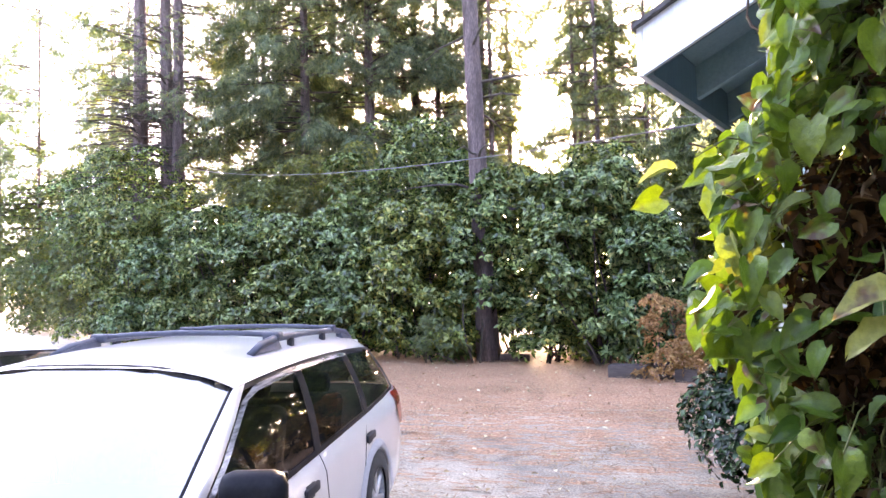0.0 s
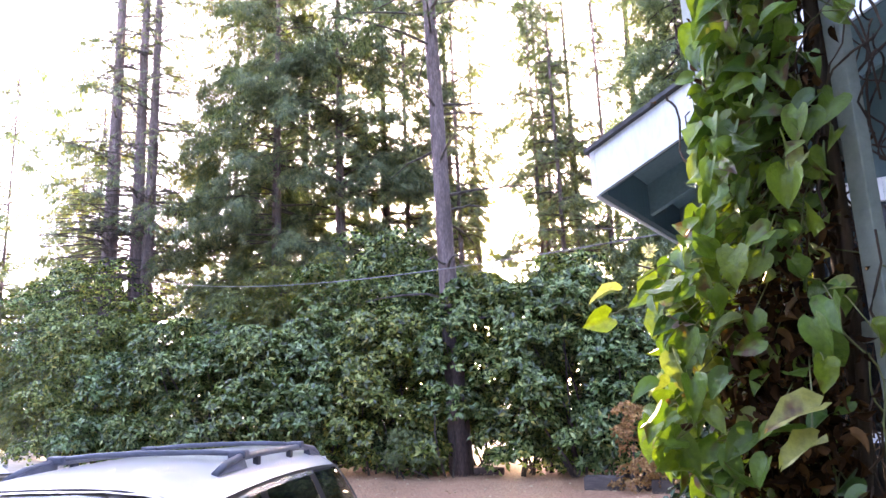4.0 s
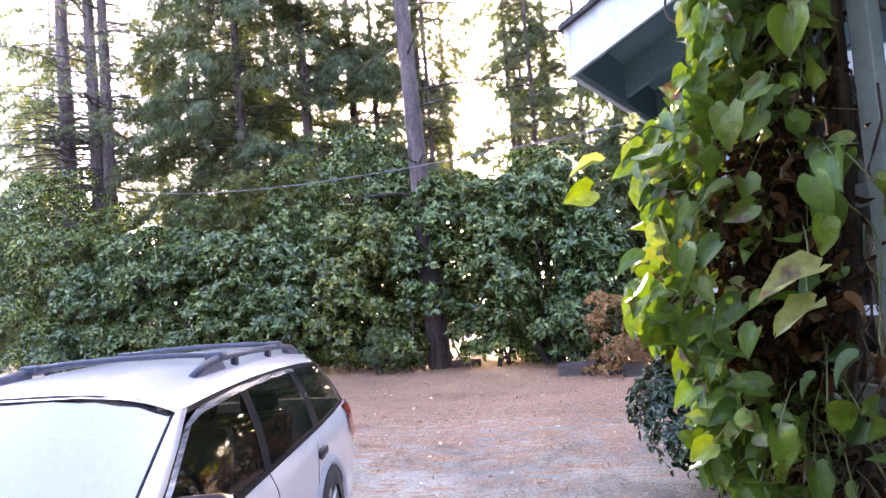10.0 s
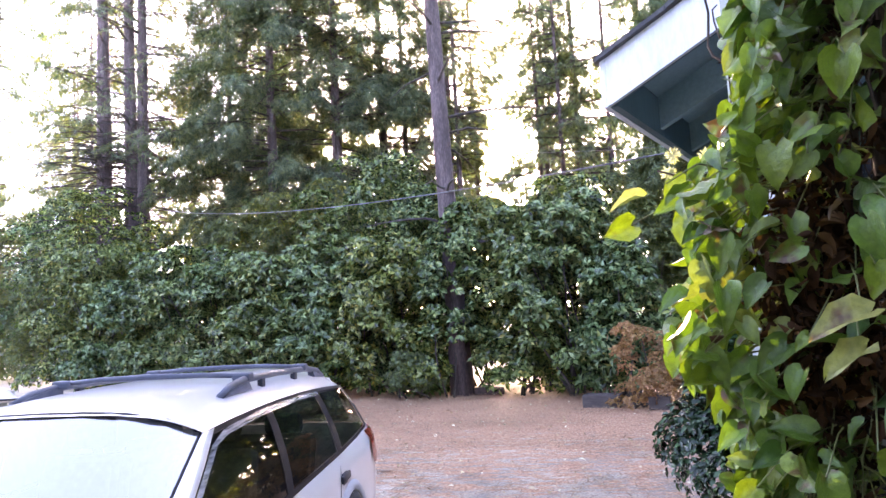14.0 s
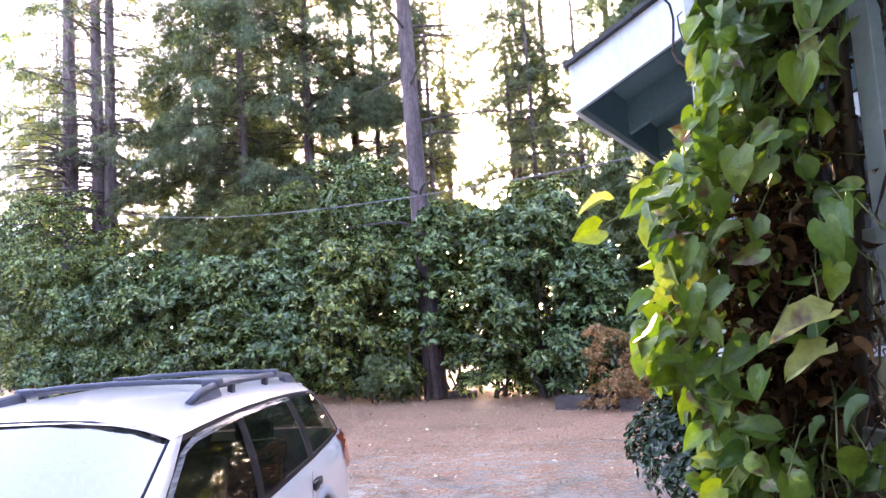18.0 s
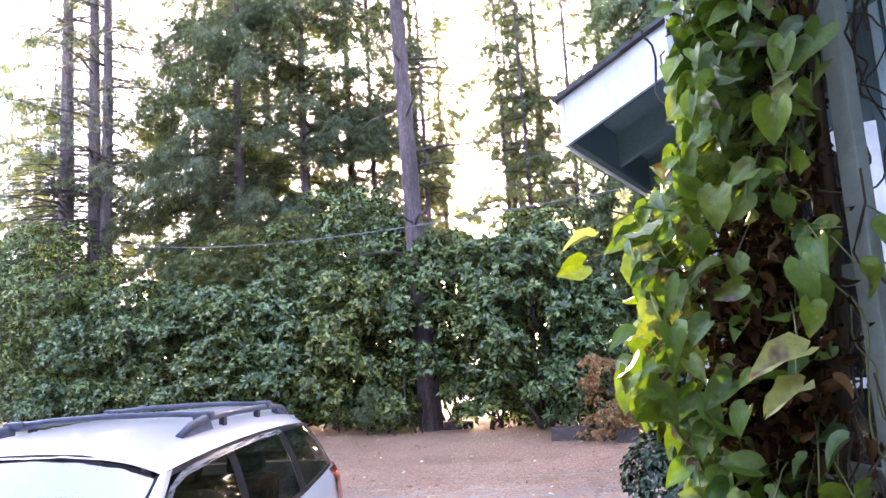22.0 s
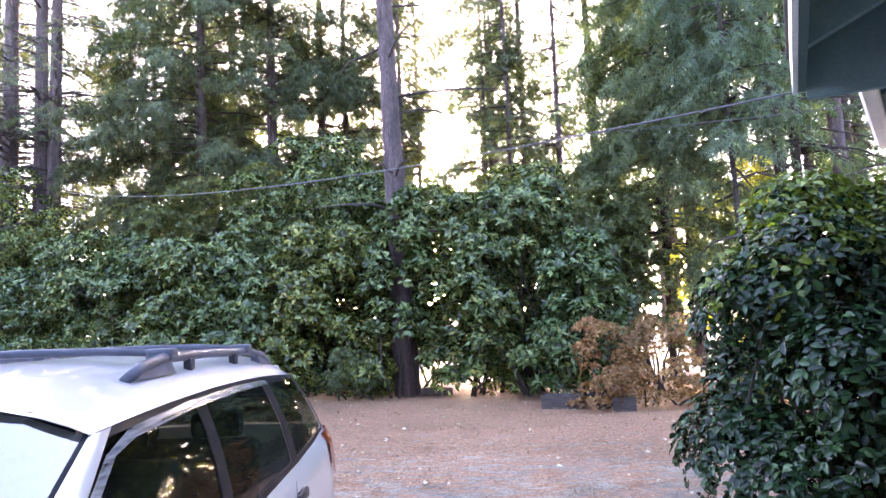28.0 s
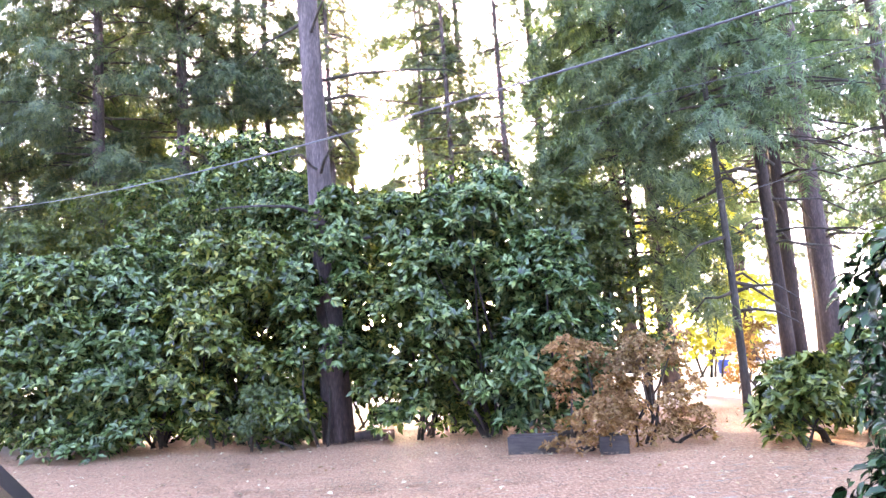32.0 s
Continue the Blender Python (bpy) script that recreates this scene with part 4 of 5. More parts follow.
oaks = ((-17.8, 22.8, 2.2, 6.7, 3800, "laurel"), (-15.4, 21.7, 2.2, 6.9, 4200, "laurel"), (-13.5, 21.3, 1.5, 5.4, 2600, "laurel"), (-11.0, 21.2, 1.8, 5.3, 3200, "oak"), (-8.9, 20.5, 2.0, 5.7, 3800, "oak"),
        (-6.9, 19.6, 1.9, 5.9, 3800, "oak"), (-5.4, 18.4, 1.6, 5.4, 3400, "laurel"), (-3.9, 17.6, 1.8, 6.1, 4600, "laurel"), (-2.6, 17.0, 1.2, 5.1, 2600, "laurel"), (0.7, 16.4, 1.4, 4.9, 2600, "laurel"), (2.2, 15.6, 1.2, 4.3, 2000, "oak"))
for k, (x, y, rad, h, n, leaf) in enumerate(oaks):
    shrub("oak_tree", x, y, rad, h, M[leaf], "small evergreen oak rising behind the hedge", "tree", n, (0.125, 0.052), 0.28, 40 + k, 6, OAKS, 7, 26)
shrub("hedge_shrub", -1.55, 16.4, 1.2, 4.7, M["laurel"], "dense evergreen hedge shrub with glossy green leaves", "shrub", 3200, low=0.12, seed=33, stems=6, group=HEDGE, lobes_n=18)
shrub("hedge_shrub", -1.85, 14.5, 0.75, 4.2, M["laurel"], "dense evergreen hedge shrub with glossy green leaves", "shrub", 1500, low=0.30, seed=34, stems=3, group=HEDGE)
shrub("oak_tree", 3.0, 15.4, 0.9, 3.6, M["oak"], "small evergreen oak rising behind the hedge", "tree", 1100, (0.11, 0.045), 0.2, 51, 6, OAKS)
shrub("oak_tree", -25.4, 27.8, 2.6, 7.0, M["oak"], "small evergreen oak rising behind the hedge", "tree", 3000, (0.15, 0.065), 0.2, 52, 6, OAKS, 7, 20)
shrub("yellow_shrub", -22.6, 24.4, 1.5, 2.8, M["oak"], "yellowish shrub at the far end of the hedge", "shrub", 1200, (0.12, 0.055), 0.1, 53, 5)
shrub("low_shrub", 4.1, 11.5, 0.5, 1.0, M["laurel"], "low dark green shrub beside the driveway", "shrub", 600, seed=60, low=0.2, stems=5)
shrub("low_shrub", 5.2, 11.9, 0.7, 1.3, M["laurel"], "low dark green shrub beside the driveway", "shrub", 800, seed=61, low=0.2, stems=5)
for k, (x, y) in enumerate(((-2.75, 15.4), (-3.95, 16.0), (-5.6, 16.2), (0.1, 14.9))):
    shrub("low_shrub", x, y, 0.75, 1.0, M["laurel"], "low leafy shrub filling the foot of the hedge", "shrub", 800, low=0.1, seed=120 + k, stems=5)
shrub("low_shrub", -2.75, 14.35, 0.5, 1.0, M["oak"], "small yellowish shrub at the foot of the hedge", "shrub", 420, (0.10, 0.04), 0.25, 62, 4)
shrub("autumn_bush", 1.72, 12.35, 0.62, 1.45, M["rust"], "rusty brown autumn bush with dry leaves", "bush", 1050, (0.066, 0.032), 0.06, 63, 7)
shrub("autumn_bush", 2.66, 12.35, 0.62, 1.5, M["rust"], "rusty brown autumn bush with dry leaves", "bush", 1100, (0.066, 0.032), 0.06, 64, 6)
shrub("autumn_bush", 6.2, 17.5, 0.6, 1.5, M["rust"], "rusty brown autumn bush with dry leaves", "bush", 260, (0.10, 0.05), 0.2, 65, 5)
shrub("yellow_maple", 7.5, 23.0, 1.9, 6.2, M["yellow"], "yellow autumn maple beyond the driveway", "tree", 2400, (0.16, 0.11), 0.12, 66, 6, "", 4, 15)
shrub("yellow_maple", -12.9, 24.6, 1.0, 5.4, M["yellow"], "yellow autumn maple behind the hedge", "tree", 420, (0.16, 0.11), 0.6, 67, 4, "", 4, 8)
for k, (x, y, rad, h) in enumerate(((-16.2, 21.9, 2.0, 3.4), (-18.6, 23.2, 2.1, 4.0), (-21.2, 24.8, 2.3, 4.2), (-24.2, 26.2, 2.5, 4.6))):
    shrub("yellow_shrub", x, y, rad, h, M["oak"], "yellowish shrub at the far end of the hedge", "shrub", 1900, (0.12, 0.055), 0.14, 80 + k, 6, lobes_n=13)
for k, (x, y, rad, h) in enumerate(((-19.0, 26.5, 2.6, 6.0), (-23.0, 28.0, 3.0, 7.0), (-28.0, 30.0, 3.4, 8.0))):
    shrub("oak_tree", x, y, rad, h, M["oak"], "small evergreen oak rising behind the hedge", "tree", 2800, (0.15, 0.065), 0.25, 90 + k, 6, OAKS, 7, 20)
shrub("yellow_shrub", -17.0, 21.5, 1.5, 3.2, M["oak"], "yellowish shrub at the far end of the hedge", "shrub", 900, seed=68)
shrub("yellow_shrub", -19.5, 23.0, 1.8, 4.4, M["oak"], "yellowish shrub at the far end of the hedge", "shrub", 900, seed=69)


def conifer(x, y, h, r0, base, reach, limbs, material, bark_m, seed, label, sprays=14, droop=0.25, lean=0.0, spray=0.5, bare=0):
    r = np.random.default_rng(seed + 500)
    z0 = ground_z(y)
    ob = empty("conifer", Matrix.Identity(4), label, "tree", "conifers")
    pts, rad = [], []
    for k in range(13):
        t = k / 12
        pts.append((x + lean * h * t + 0.04 * noise.noise((seed, t * 3, 0)), y + 0.04 * noise.noise((seed, t * 3, 5)), z0 - 0.15 + (h + 0.15) * t))
        rad.append(r0 * (1.18 if k == 0 else 1) * (1 - 0.88 * t) + 0.006)
    raw("trunk", *tube_arrays(pts, rad, 14), bark_m, ob, "", True)
    arr, P, D, U = [], [], [], []
    for k in range(limbs + bare):
        dead = k >= limbs
        t = (base + (h * 0.98 - base) * ((k + r.random()) / limbs)) / h if not dead else (0.12 * h + (base + 2 - 0.12 * h) * r.random()) / h
        a = r.random() * 6.283
        ln = reach * (0.35 + 0.65 * min(1, (1 - t) / 0.55)) * (0.7 + 0.5 * r.random()) * (0.75 if dead else 1)
        b = Vector((x + lean * h * t, y, z0 + h * t))
        w = Vector((math.cos(a), math.sin(a), 0.12))
        q = [b + w * ln * s + Vector((0, 0, -droop * ln * s * s + 0.03 * r.normal())) for s in (0, 0.3, 0.6, 0.85, 1.0)]
        lr = (0.016 if dead else 0.012) + 0.014 * ln / max(reach, 1)
        arr.append(tube_arrays(q, [lr * 1.5, lr, lr * 0.7, lr * 0.4, 0.003], 5))
        if dead:
            continue
        m = max(3, int(1.45 * sprays * ln / reach))
        for s in range(m):
            f = 0.25 + 0.75 * (s + r.random()) / m
            i = min(3, int(f * 4))
            c = q[i].lerp(q[i + 1], f * 4 - i) if i < 4 else q[-1]
            for sg in (-1, 1):
                ta = a + sg * (0.5 + 0.6 * r.random())
                P.append((c.x + 0.2 * r.normal(), c.y + 0.2 * r.normal(), c.z + 0.14 * r.normal()))
                D.append((math.cos(ta), math.sin(ta), -0.35 - 0.5 * r.random() * droop / 0.25))
                U.append((0.5 * r.normal(), 0.5 * r.normal(), 1))
    stuff(raw("branchwork", *join(arr), M["twig"], ob, "", True))
    if P:
        ok = open_to_sun(np.array(P))
        P, D, U = np.array(P)[ok], np.array(D)[ok], np.array(U)[ok]
        s = 0.86 * spray * (0.6 + 0.8 * r.random(len(P)))
        stuff(raw("crown", *strew(SPRAY, np.array(P), np.array(D), np.array(U), s, s * 0.8), material, ob))
    return ob


TALL = "tall conifer with bare lower trunk and dark needles"
DENSE = "dense dark green conifer clothed with drooping branches"
conifer(-1.76, 14.85, 25, 0.225, 9.5, 3.2, 60, M["needles"], M["bark"], 1, "tall conifer trunk standing in the hedge, rough grey-brown bark", 14, 0.2, -0.027, 0.5, 16)
conifer(-15.72, 22.35, 28, 0.34, 6.5, 3.5, 90, M["needles"], M["bark"], 2, TALL, 5, 0.2, -0.002, 0.5, 90)
conifer(-14.62, 22.35, 27, 0.30, 7.5, 3.2, 80, M["needles"], M["bark"], 3, TALL, 5, 0.2, -0.004, 0.5, 80)
conifer(-14.22, 22.4, 27, 0.27, 7.5, 3.2, 80, M["needles"], M["bark"], 4, TALL, 5, 0.2, 0.002, 0.5, 80)
conifer(-9.4, 22.8, 21, 0.24, 2.6, 3.7, 200, M["needles"], M["bark"], 5, DENSE, 24, 0.35, 0.0, 0.55)
conifer(-7.2, 23.4, 23, 0.24, 3.2, 3.2, 170, M["needles"], M["bark"], 6, DENSE, 21, 0.3, 0.0, 0.55)
conifer(-4.9, 24.4, 22, 0.14, 5.0, 2.6, 110, M["needles"], M["bark"], 46, TALL, 13, 0.25, 0.0, 0.5, 14)
conifer(-11.9, 26.0, 23, 0.15, 5.0, 2.6, 90, M["needles"], M["bark"], 47, TALL, 9, 0.25, 0.0, 0.5, 20)
conifer(-5.9, 25.0, 24, 0.22, 5.0, 2.8, 120, M["needles"], M["bark"], 7, TALL, 14, 0.25, 0.0, 0.55, 10)
conifer(-3.6, 26.5, 22, 0.22, 5.0, 2.5, 95, M["needles"], M["bark"], 8, TALL, 12, 0.25, 0.0, 0.5, 10)
conifer(0.1, 28.5, 20, 0.16, 4.0, 2.2, 66, M["needles"], M["bark"], 9, TALL, 13, 0.25, 0.0, 0.5, 8)
conifer(1.4, 27.5, 22, 0.18, 4.0, 2.3, 60, M["needles"], M["bark"], 10, TALL, 14, 0.25, 0.0, 0.5, 8)
conifer(-3.0, 24.6, 19, 0.13, 3.5, 2.0, 70, M["needles"], M["bark"], 23, TALL, 10, 0.25, 0.0, 0.45, 8)
conifer(0.7, 23.8, 17, 0.11, 3.5, 1.9, 66, M["needles"], M["bark"], 24, TALL, 10, 0.25, 0.0, 0.45, 8)
conifer(2.3, 23.2, 18, 0.12, 3.5, 1.9, 60, M["needles"], M["bark"], 25, TALL, 10, 0.25, 0.0, 0.45, 8)
conifer(0.3, 33.0, 21, 0.18, 5.0, 2.3, 60, M["needles"], M["bark"], 26, TALL, 13, 0.25, 0.0, 0.5, 8)
conifer(-2.75, 28.0, 20, 0.12, 2.5, 2.2, 85, M["needles"], M["bark"], 41, TALL, 11, 0.25, 0.0, 0.5, 4)
conifer(-0.1, 25.6, 18, 0.11, 2.5, 2.1, 85, M["needles"], M["bark"], 42, TALL, 11, 0.25, 0.0, 0.5, 4)
conifer(-0.4, 43.0, 21, 0.2, 3.0, 3.2, 60, M["needles"], M["bark"], 44, TALL, 11, 0.25, 0.0, 0.7, 4)
conifer(3.9, 26.0, 25, 0.22, 5.0, 2.4, 95, M["needles_blue"], M["bark"], 11, TALL, 12, 0.25, -0.006, 0.5, 12)
conifer(3.9, 16.9, 14, 0.075, 2.2, 1.9, 150, M["needles_blue"], M["bark_red"], 12, "drooping blue-green cedar by the driveway", 18, 0.5, 0.0, 0.5)
conifer(5.23, 19.6, 20, 0.19, 6.5, 2.2, 70, M["needles_blue"], M["bark"], 13, TALL, 14, 0.4, 0.0, 0.5, 10)
conifer(4.75, 14.6, 12, 0.065, 4.6, 1.5, 60, M["needles_blue"], M["twig"], 14, "slender young conifer with thin dark trunk", 14, 0.5, -0.006, 0.45, 14)
conifer(6.15, 15.8, 22, 0.115, 5.0, 2.2, 60, M["needles_blue"], M["bark_red"], 15, "reddish-barked cedar trunk by the driveway", 12, 0.4, -0.02, 0.5, 30)
conifer(9.5, 20.2, 26, 0.25, 9.0, 2.8, 50, M["needles_blue"], M["bark"], 16, TALL, 12, 0.3, -0.01, 0.55, 14)
conifer(6.8, 16.7, 24, 0.125, 6.0, 2.4, 50, M["needles_blue"], M["bark_red"], 17, "reddish-barked cedar trunk by the driveway", 12, 0.4, 0.0, 0.5, 30)
conifer(11.5, 24.0, 24, 0.3, 7.0, 2.6, 50, M["needles_blue"], M["bark"], 18, TALL, 12, 0.3, 0, 0.55, 10)
conifer(6.6, 27.5, 24, 0.28, 7.0, 2.4, 46, M["needles_blue"], M["bark"], 19, TALL, 12, 0.3, 0, 0.55, 10)
for k, (x, y) in enumerate(((10.9, 25.2), (11.6, 29.5), (12.6, 21.5), (13.5, 27.0), (7.6, 31.0))):
    conifer(x, y, 22, 0.24, 5.0, 2.6, 90, M["needles_blue"], M["bark"], 70 + k, TALL, 12, 0.35, 0, 0.55, 10)
conifer(-20.5, 28, 20, 0.09, 2.5, 3.2, 130, M["oak"], M["bark"], 20, "sparse conifer with browning needles", 9, 0.25, 0, 0.6, 20)
conifer(-24.5, 27, 19, 0.09, 2.5, 3.4, 130, M["oak"], M["bark"], 21, "sparse conifer with browning needles", 9, 0.25, 0, 0.6, 20)
conifer(-12.9, 26.5, 25, 0.16, 6.0, 3.0, 130, M["needles"], M["bark"], 51, TALL, 13, 0.25, 0.0, 0.5, 30)
conifer(-17.2, 27.0, 26, 0.2, 6.5, 3.0, 110, M["needles"], M["bark"], 52, TALL, 10, 0.25, 0.0, 0.5, 40)
conifer(-14.9, 34.0, 27, 0.2, 7.0, 3.2, 100, M["needles"], M["bark"], 53, TALL, 12, 0.25, 0.0, 0.55, 20)
conifer(-11.5, 31, 24, 0.3, 8, 2.6, 50, M["needles"], M["bark"], 22, TALL, 10, 0.25, 0, 0.6, 8)
for k, (x, y, h) in enumerate(((-34, 44, 22), (-27, 48, 24), (-20, 45, 20), (9, 48, 22), (17, 42, 24), (22, 36, 24), (26, 30, 24), (30, 40, 24), (18, 28, 24), (-46, 46, 24), (-40, 52, 26), (-31, 55, 24), (-23, 56, 26), (-15, 54, 24), (-10, 60, 26), (-7, 62, 24), (2, 60, 25), (6, 66, 26), (13, 56, 25), (23, 50, 26), (36, 34, 24))):
    conifer(x, y, h, 0.3, 9.0 if abs(x) < 16 and y > 50 else 2.5, 3.4, 60, M["needles"], M["bark"], 30 + k, "distant dark conifer at the edge of the clearing", 11, 0.3, 0, 0.9)

# conifers out of view, added to cut low sky light from behind
for k, (x, y, h) in enumerate(((-22, -9, 20), (-16, -14, 22), (-10, -12, 19), (-5, -16, 23), (0, -13, 20), (5, -17, 22), (10, -12, 21), (15, -9, 22), (18, -3, 20), (20, 5, 22), (19, 13, 21), (-27, -2, 21), (-30, 6, 22), (-29, 14, 20), (-2, -22, 25), (-13, -21, 24), (8, -23, 25))):
    conifer(x, y, 0.62 * h, 0.32, 1.0, 4.2, 80, M["needles"], M["bark"], 200 + k, "unseen conifer added around the yard to block low sky light", 12, 0.3, 0, 1.0)

# camellia by the house corner
cam_rng = np.random.default_rng(3)
bush = empty("camellia_bush", Matrix.Identity(4), "large rounded bush of glossy dark green leaves beside the house", "bush")
BX, BY = 2.20, 5.50
lobes = []
for k in range(30):
    a, t = cam_rng.random() * 6.283, (k + 0.5) / 30
    q = 0.80 * (0.72 + 0.28 * math.sin(math.pi * min(1, t * 1.15 + 0.12))) * (1 - 0.55 * max(0, t - 0.72) / 0.28)
    q *= math.sqrt(0.35 + 0.65 * cam_rng.random())
    lobes.append((BX + q * math.cos(a), BY + q * math.sin(a), ground_z(BY) + 0.38 + 1.66 * t, 0.34 + 0.10 * cam_rng.random(), 0.9))
p, d = blob_points(12500, lobes, cam_rng)
into = np.array(WING.inverted().to_3x3()) @ (p - np.array(WING.translation)).T
gab = np.array(HOUSE.inverted().to_3x3()) @ (p - np.array(HOUSE.translation)).T
ok = (p[:, 2] > ground_z(BY) + 0.12) & (into[0] < 0.55) & ((gab[1] > 1.58) | (gab[0] < -0.06))
p, d = p[ok], d[ok]
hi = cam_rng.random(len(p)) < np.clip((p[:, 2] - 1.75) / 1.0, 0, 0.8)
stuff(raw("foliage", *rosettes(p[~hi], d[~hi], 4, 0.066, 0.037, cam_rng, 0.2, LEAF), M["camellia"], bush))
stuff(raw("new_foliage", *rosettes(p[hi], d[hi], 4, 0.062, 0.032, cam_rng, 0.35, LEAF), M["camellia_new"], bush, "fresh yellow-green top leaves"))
stuff(raw("branchwork", *stems_for(lobes, (BX, BY, 0), cam_rng, 22, 0.022, 0.2), M["twig"], bush, "", True))

# ---- climbing vine on its trellis ----
TR0, TR1 = Vector((1.108, 1.13, 0)), Vector((0.985, 1.61, 0))
trellis = empty("trellis", Matrix.Identity(4), "pale green wooden trellis overgrown by a vine", "trellis")
tz = GROUND - 0.03
for q in (TR0, TR1):
    box("post", (0.024, 0.034, 2.95), (q.x, q.y, tz + 1.475), M["lattice"], trellis, "", 0.002, (0, 0, 25))
td = (TR1 - TR0)
for k in range(9):
    c = TR0.lerp(TR1, 0.52)
    box("rung", (0.016, td.length + 0.02, 0.034), (c.x + 0.019, c.y + 0.006, tz + 0.30 + 0.31 * k), M["lattice"], trellis, "", 0.002, (0, 0, math.degrees(math.atan2(-td.x, td.y))))

_st, _cr = [0, 0.06, 0.18, 0.34, 0.52, 0.72, 0.88, 1.0], [-1, -0.55, 0, 0.55, 1]
_hw = [0.20, 0.37, 0.48, 0.51, 0.47, 0.33, 0.15, 0.0]
_hv = [(u - 0.17 * abs(c) ** 1.4 * (1 - u) ** 3, w * c, 0.06 * abs(c) - 0.10 * u * u) for u, w in zip(_st, _hw) for c in _cr]
_hf = []
for _j in range(7):
    for _i in range(4):
        _q = _j * 5 + _i
        _hf += [(_q, _q + 5, _q + 6), (_q, _q + 6, _q + 1)] if _j < 6 else [(_q, _q + 5, _q + 1)]
HEART = (np.array(_hv), np.array(_hf))
HEART_BENT = (HEART[0] + np.column_stack([np.zeros((40, 2)), np.abs(HEART[0][:, 1]) * 0.45 - 0.4 * np.clip(HEART[0][:, 0], 0, 1) ** 2]), HEART[1])
TR0, TR1 = Vector((1.108, 1.315, 0)), Vector((0.985, 1.80, 0))  # its foot line, in its own leaning frame
vine = empty("climbing_vine", Matrix.Rotation(math.atan(0.089), 4, 'X'), "climbing vine with heart-shaped yellow-green leaves and tangled dry stems", "vine")
vr = np.random.default_rng(11)


def curl(a, b, k, wob):
    """A smooth wavering line from a to b."""
    a, b, pts = Vector(a), Vector(b), []
    ph = vr.random(6) * 6.283
    for i in range(2 * k + 1):
        t = i / (2 * k)
        s = 1.3 * wob * math.sin(math.pi * t) ** 0.5
        pts.append(a.lerp(b, t) + Vector([s * (math.sin(ph[c] + 5 * t) + 0.5 * math.sin(ph[c + 3] + 13 * t)) for c in range(3)]) * 0.8)
    return pts


for k in range(9):
    q = TR0.lerp(TR1, 0.15 + 0.5 * vr.random())
    tube("main_stem", curl((q.x, q.y, tz), (q.x - 0.01 + 0.03 * vr.normal(), q.y + 0.03 * vr.normal(), 2.75), 14, 0.014), [0.010] * 29, M["vine_stem"], vine, "", 7)
arr = []
for k in range(150):
    q = TR0.lerp(TR1, -0.12 + 1.0 * vr.random())
    z = tz + 0.1 + 2.6 * vr.random()
    l = 0.25 + 0.5 * vr.random()
    arr.append(tube_arrays(curl((q.x + 0.05 * vr.normal(), q.y + 0.05 * vr.normal(), z), (q.x + 0.07 * vr.normal(), q.y + 0.07 * vr.normal(), z + l * vr.choice((-1, 1)) * 0.8), 7, 0.03), [0.0013 + 0.0014 * vr.random()] * 15, 4))
stuff(raw("stem_tangle", *join(arr), M["vine_stem"], vine, "tangle of thin dry stems", True))
left_z = np.array([0.2, 1.2, 1.58, 1.66, 1.72, 1.79, 1.86, 1.98, 2.09, 2.15, 2.22, 2.8])
left_x = np.array([0.92, 0.88, 0.87, 0.80, 0.83, 0.77, 0.725, 0.755, 0.755, 0.80, 0.84, 0.90])


def one_leaf(c, along, up, ln, w, material, name="leaf", label=""):
    """A heart leaf folded along its rib, with a drooping tip."""
    fold, tip = 0.15 + 0.8 * vr.random(), 0.05 + 1.0 * vr.random() ** 1.5
    tv = HEART[0].copy()
    tv[:, 1] *= 1 + 0.07 * vr.normal(size=len(tv))
    tv[:, 2] += np.abs(tv[:, 1]) * fold - tip * np.clip(tv[:, 0], 0, 1) ** 2 + 0.05 * np.sin(tv[:, 0] * 9 + tv[:, 1] * 7 + ln * 900) + 0.10 * (vr.random() - 0.3) * tv[:, 1] * np.sin(6 * tv[:, 0]) + 0.022 * vr.normal(size=len(tv))
    v, f = strew((tv, HEART[1]), np.array([c]), np.array([along]), np.array([up]), np.array([ln]), np.array([w]))
    return raw(name, v, f, material, vine, label, True)


stalks = []


def stalk(c, z):
    """A thin stalk from the stem to a leaf's base."""
    q = TR0.lerp(TR1, 0.2 + 0.3 * vr.random())
    e, a = Vector(c), Vector((q.x - 0.03, q.y - 0.05, z + 0.05 + 0.08 * vr.random()))
    g = e.lerp(a, min(1, 0.16 / max(0.16, (a - e).length)))
    stalks.append(tube_arrays([e, e.lerp(g, 0.5) + Vector((0, 0, 0.015)), g, g.lerp(a, 0.5) + Vector((0, 0, -0.02))], [0.0011, 0.0012, 0.0014, 0.0016], 4))


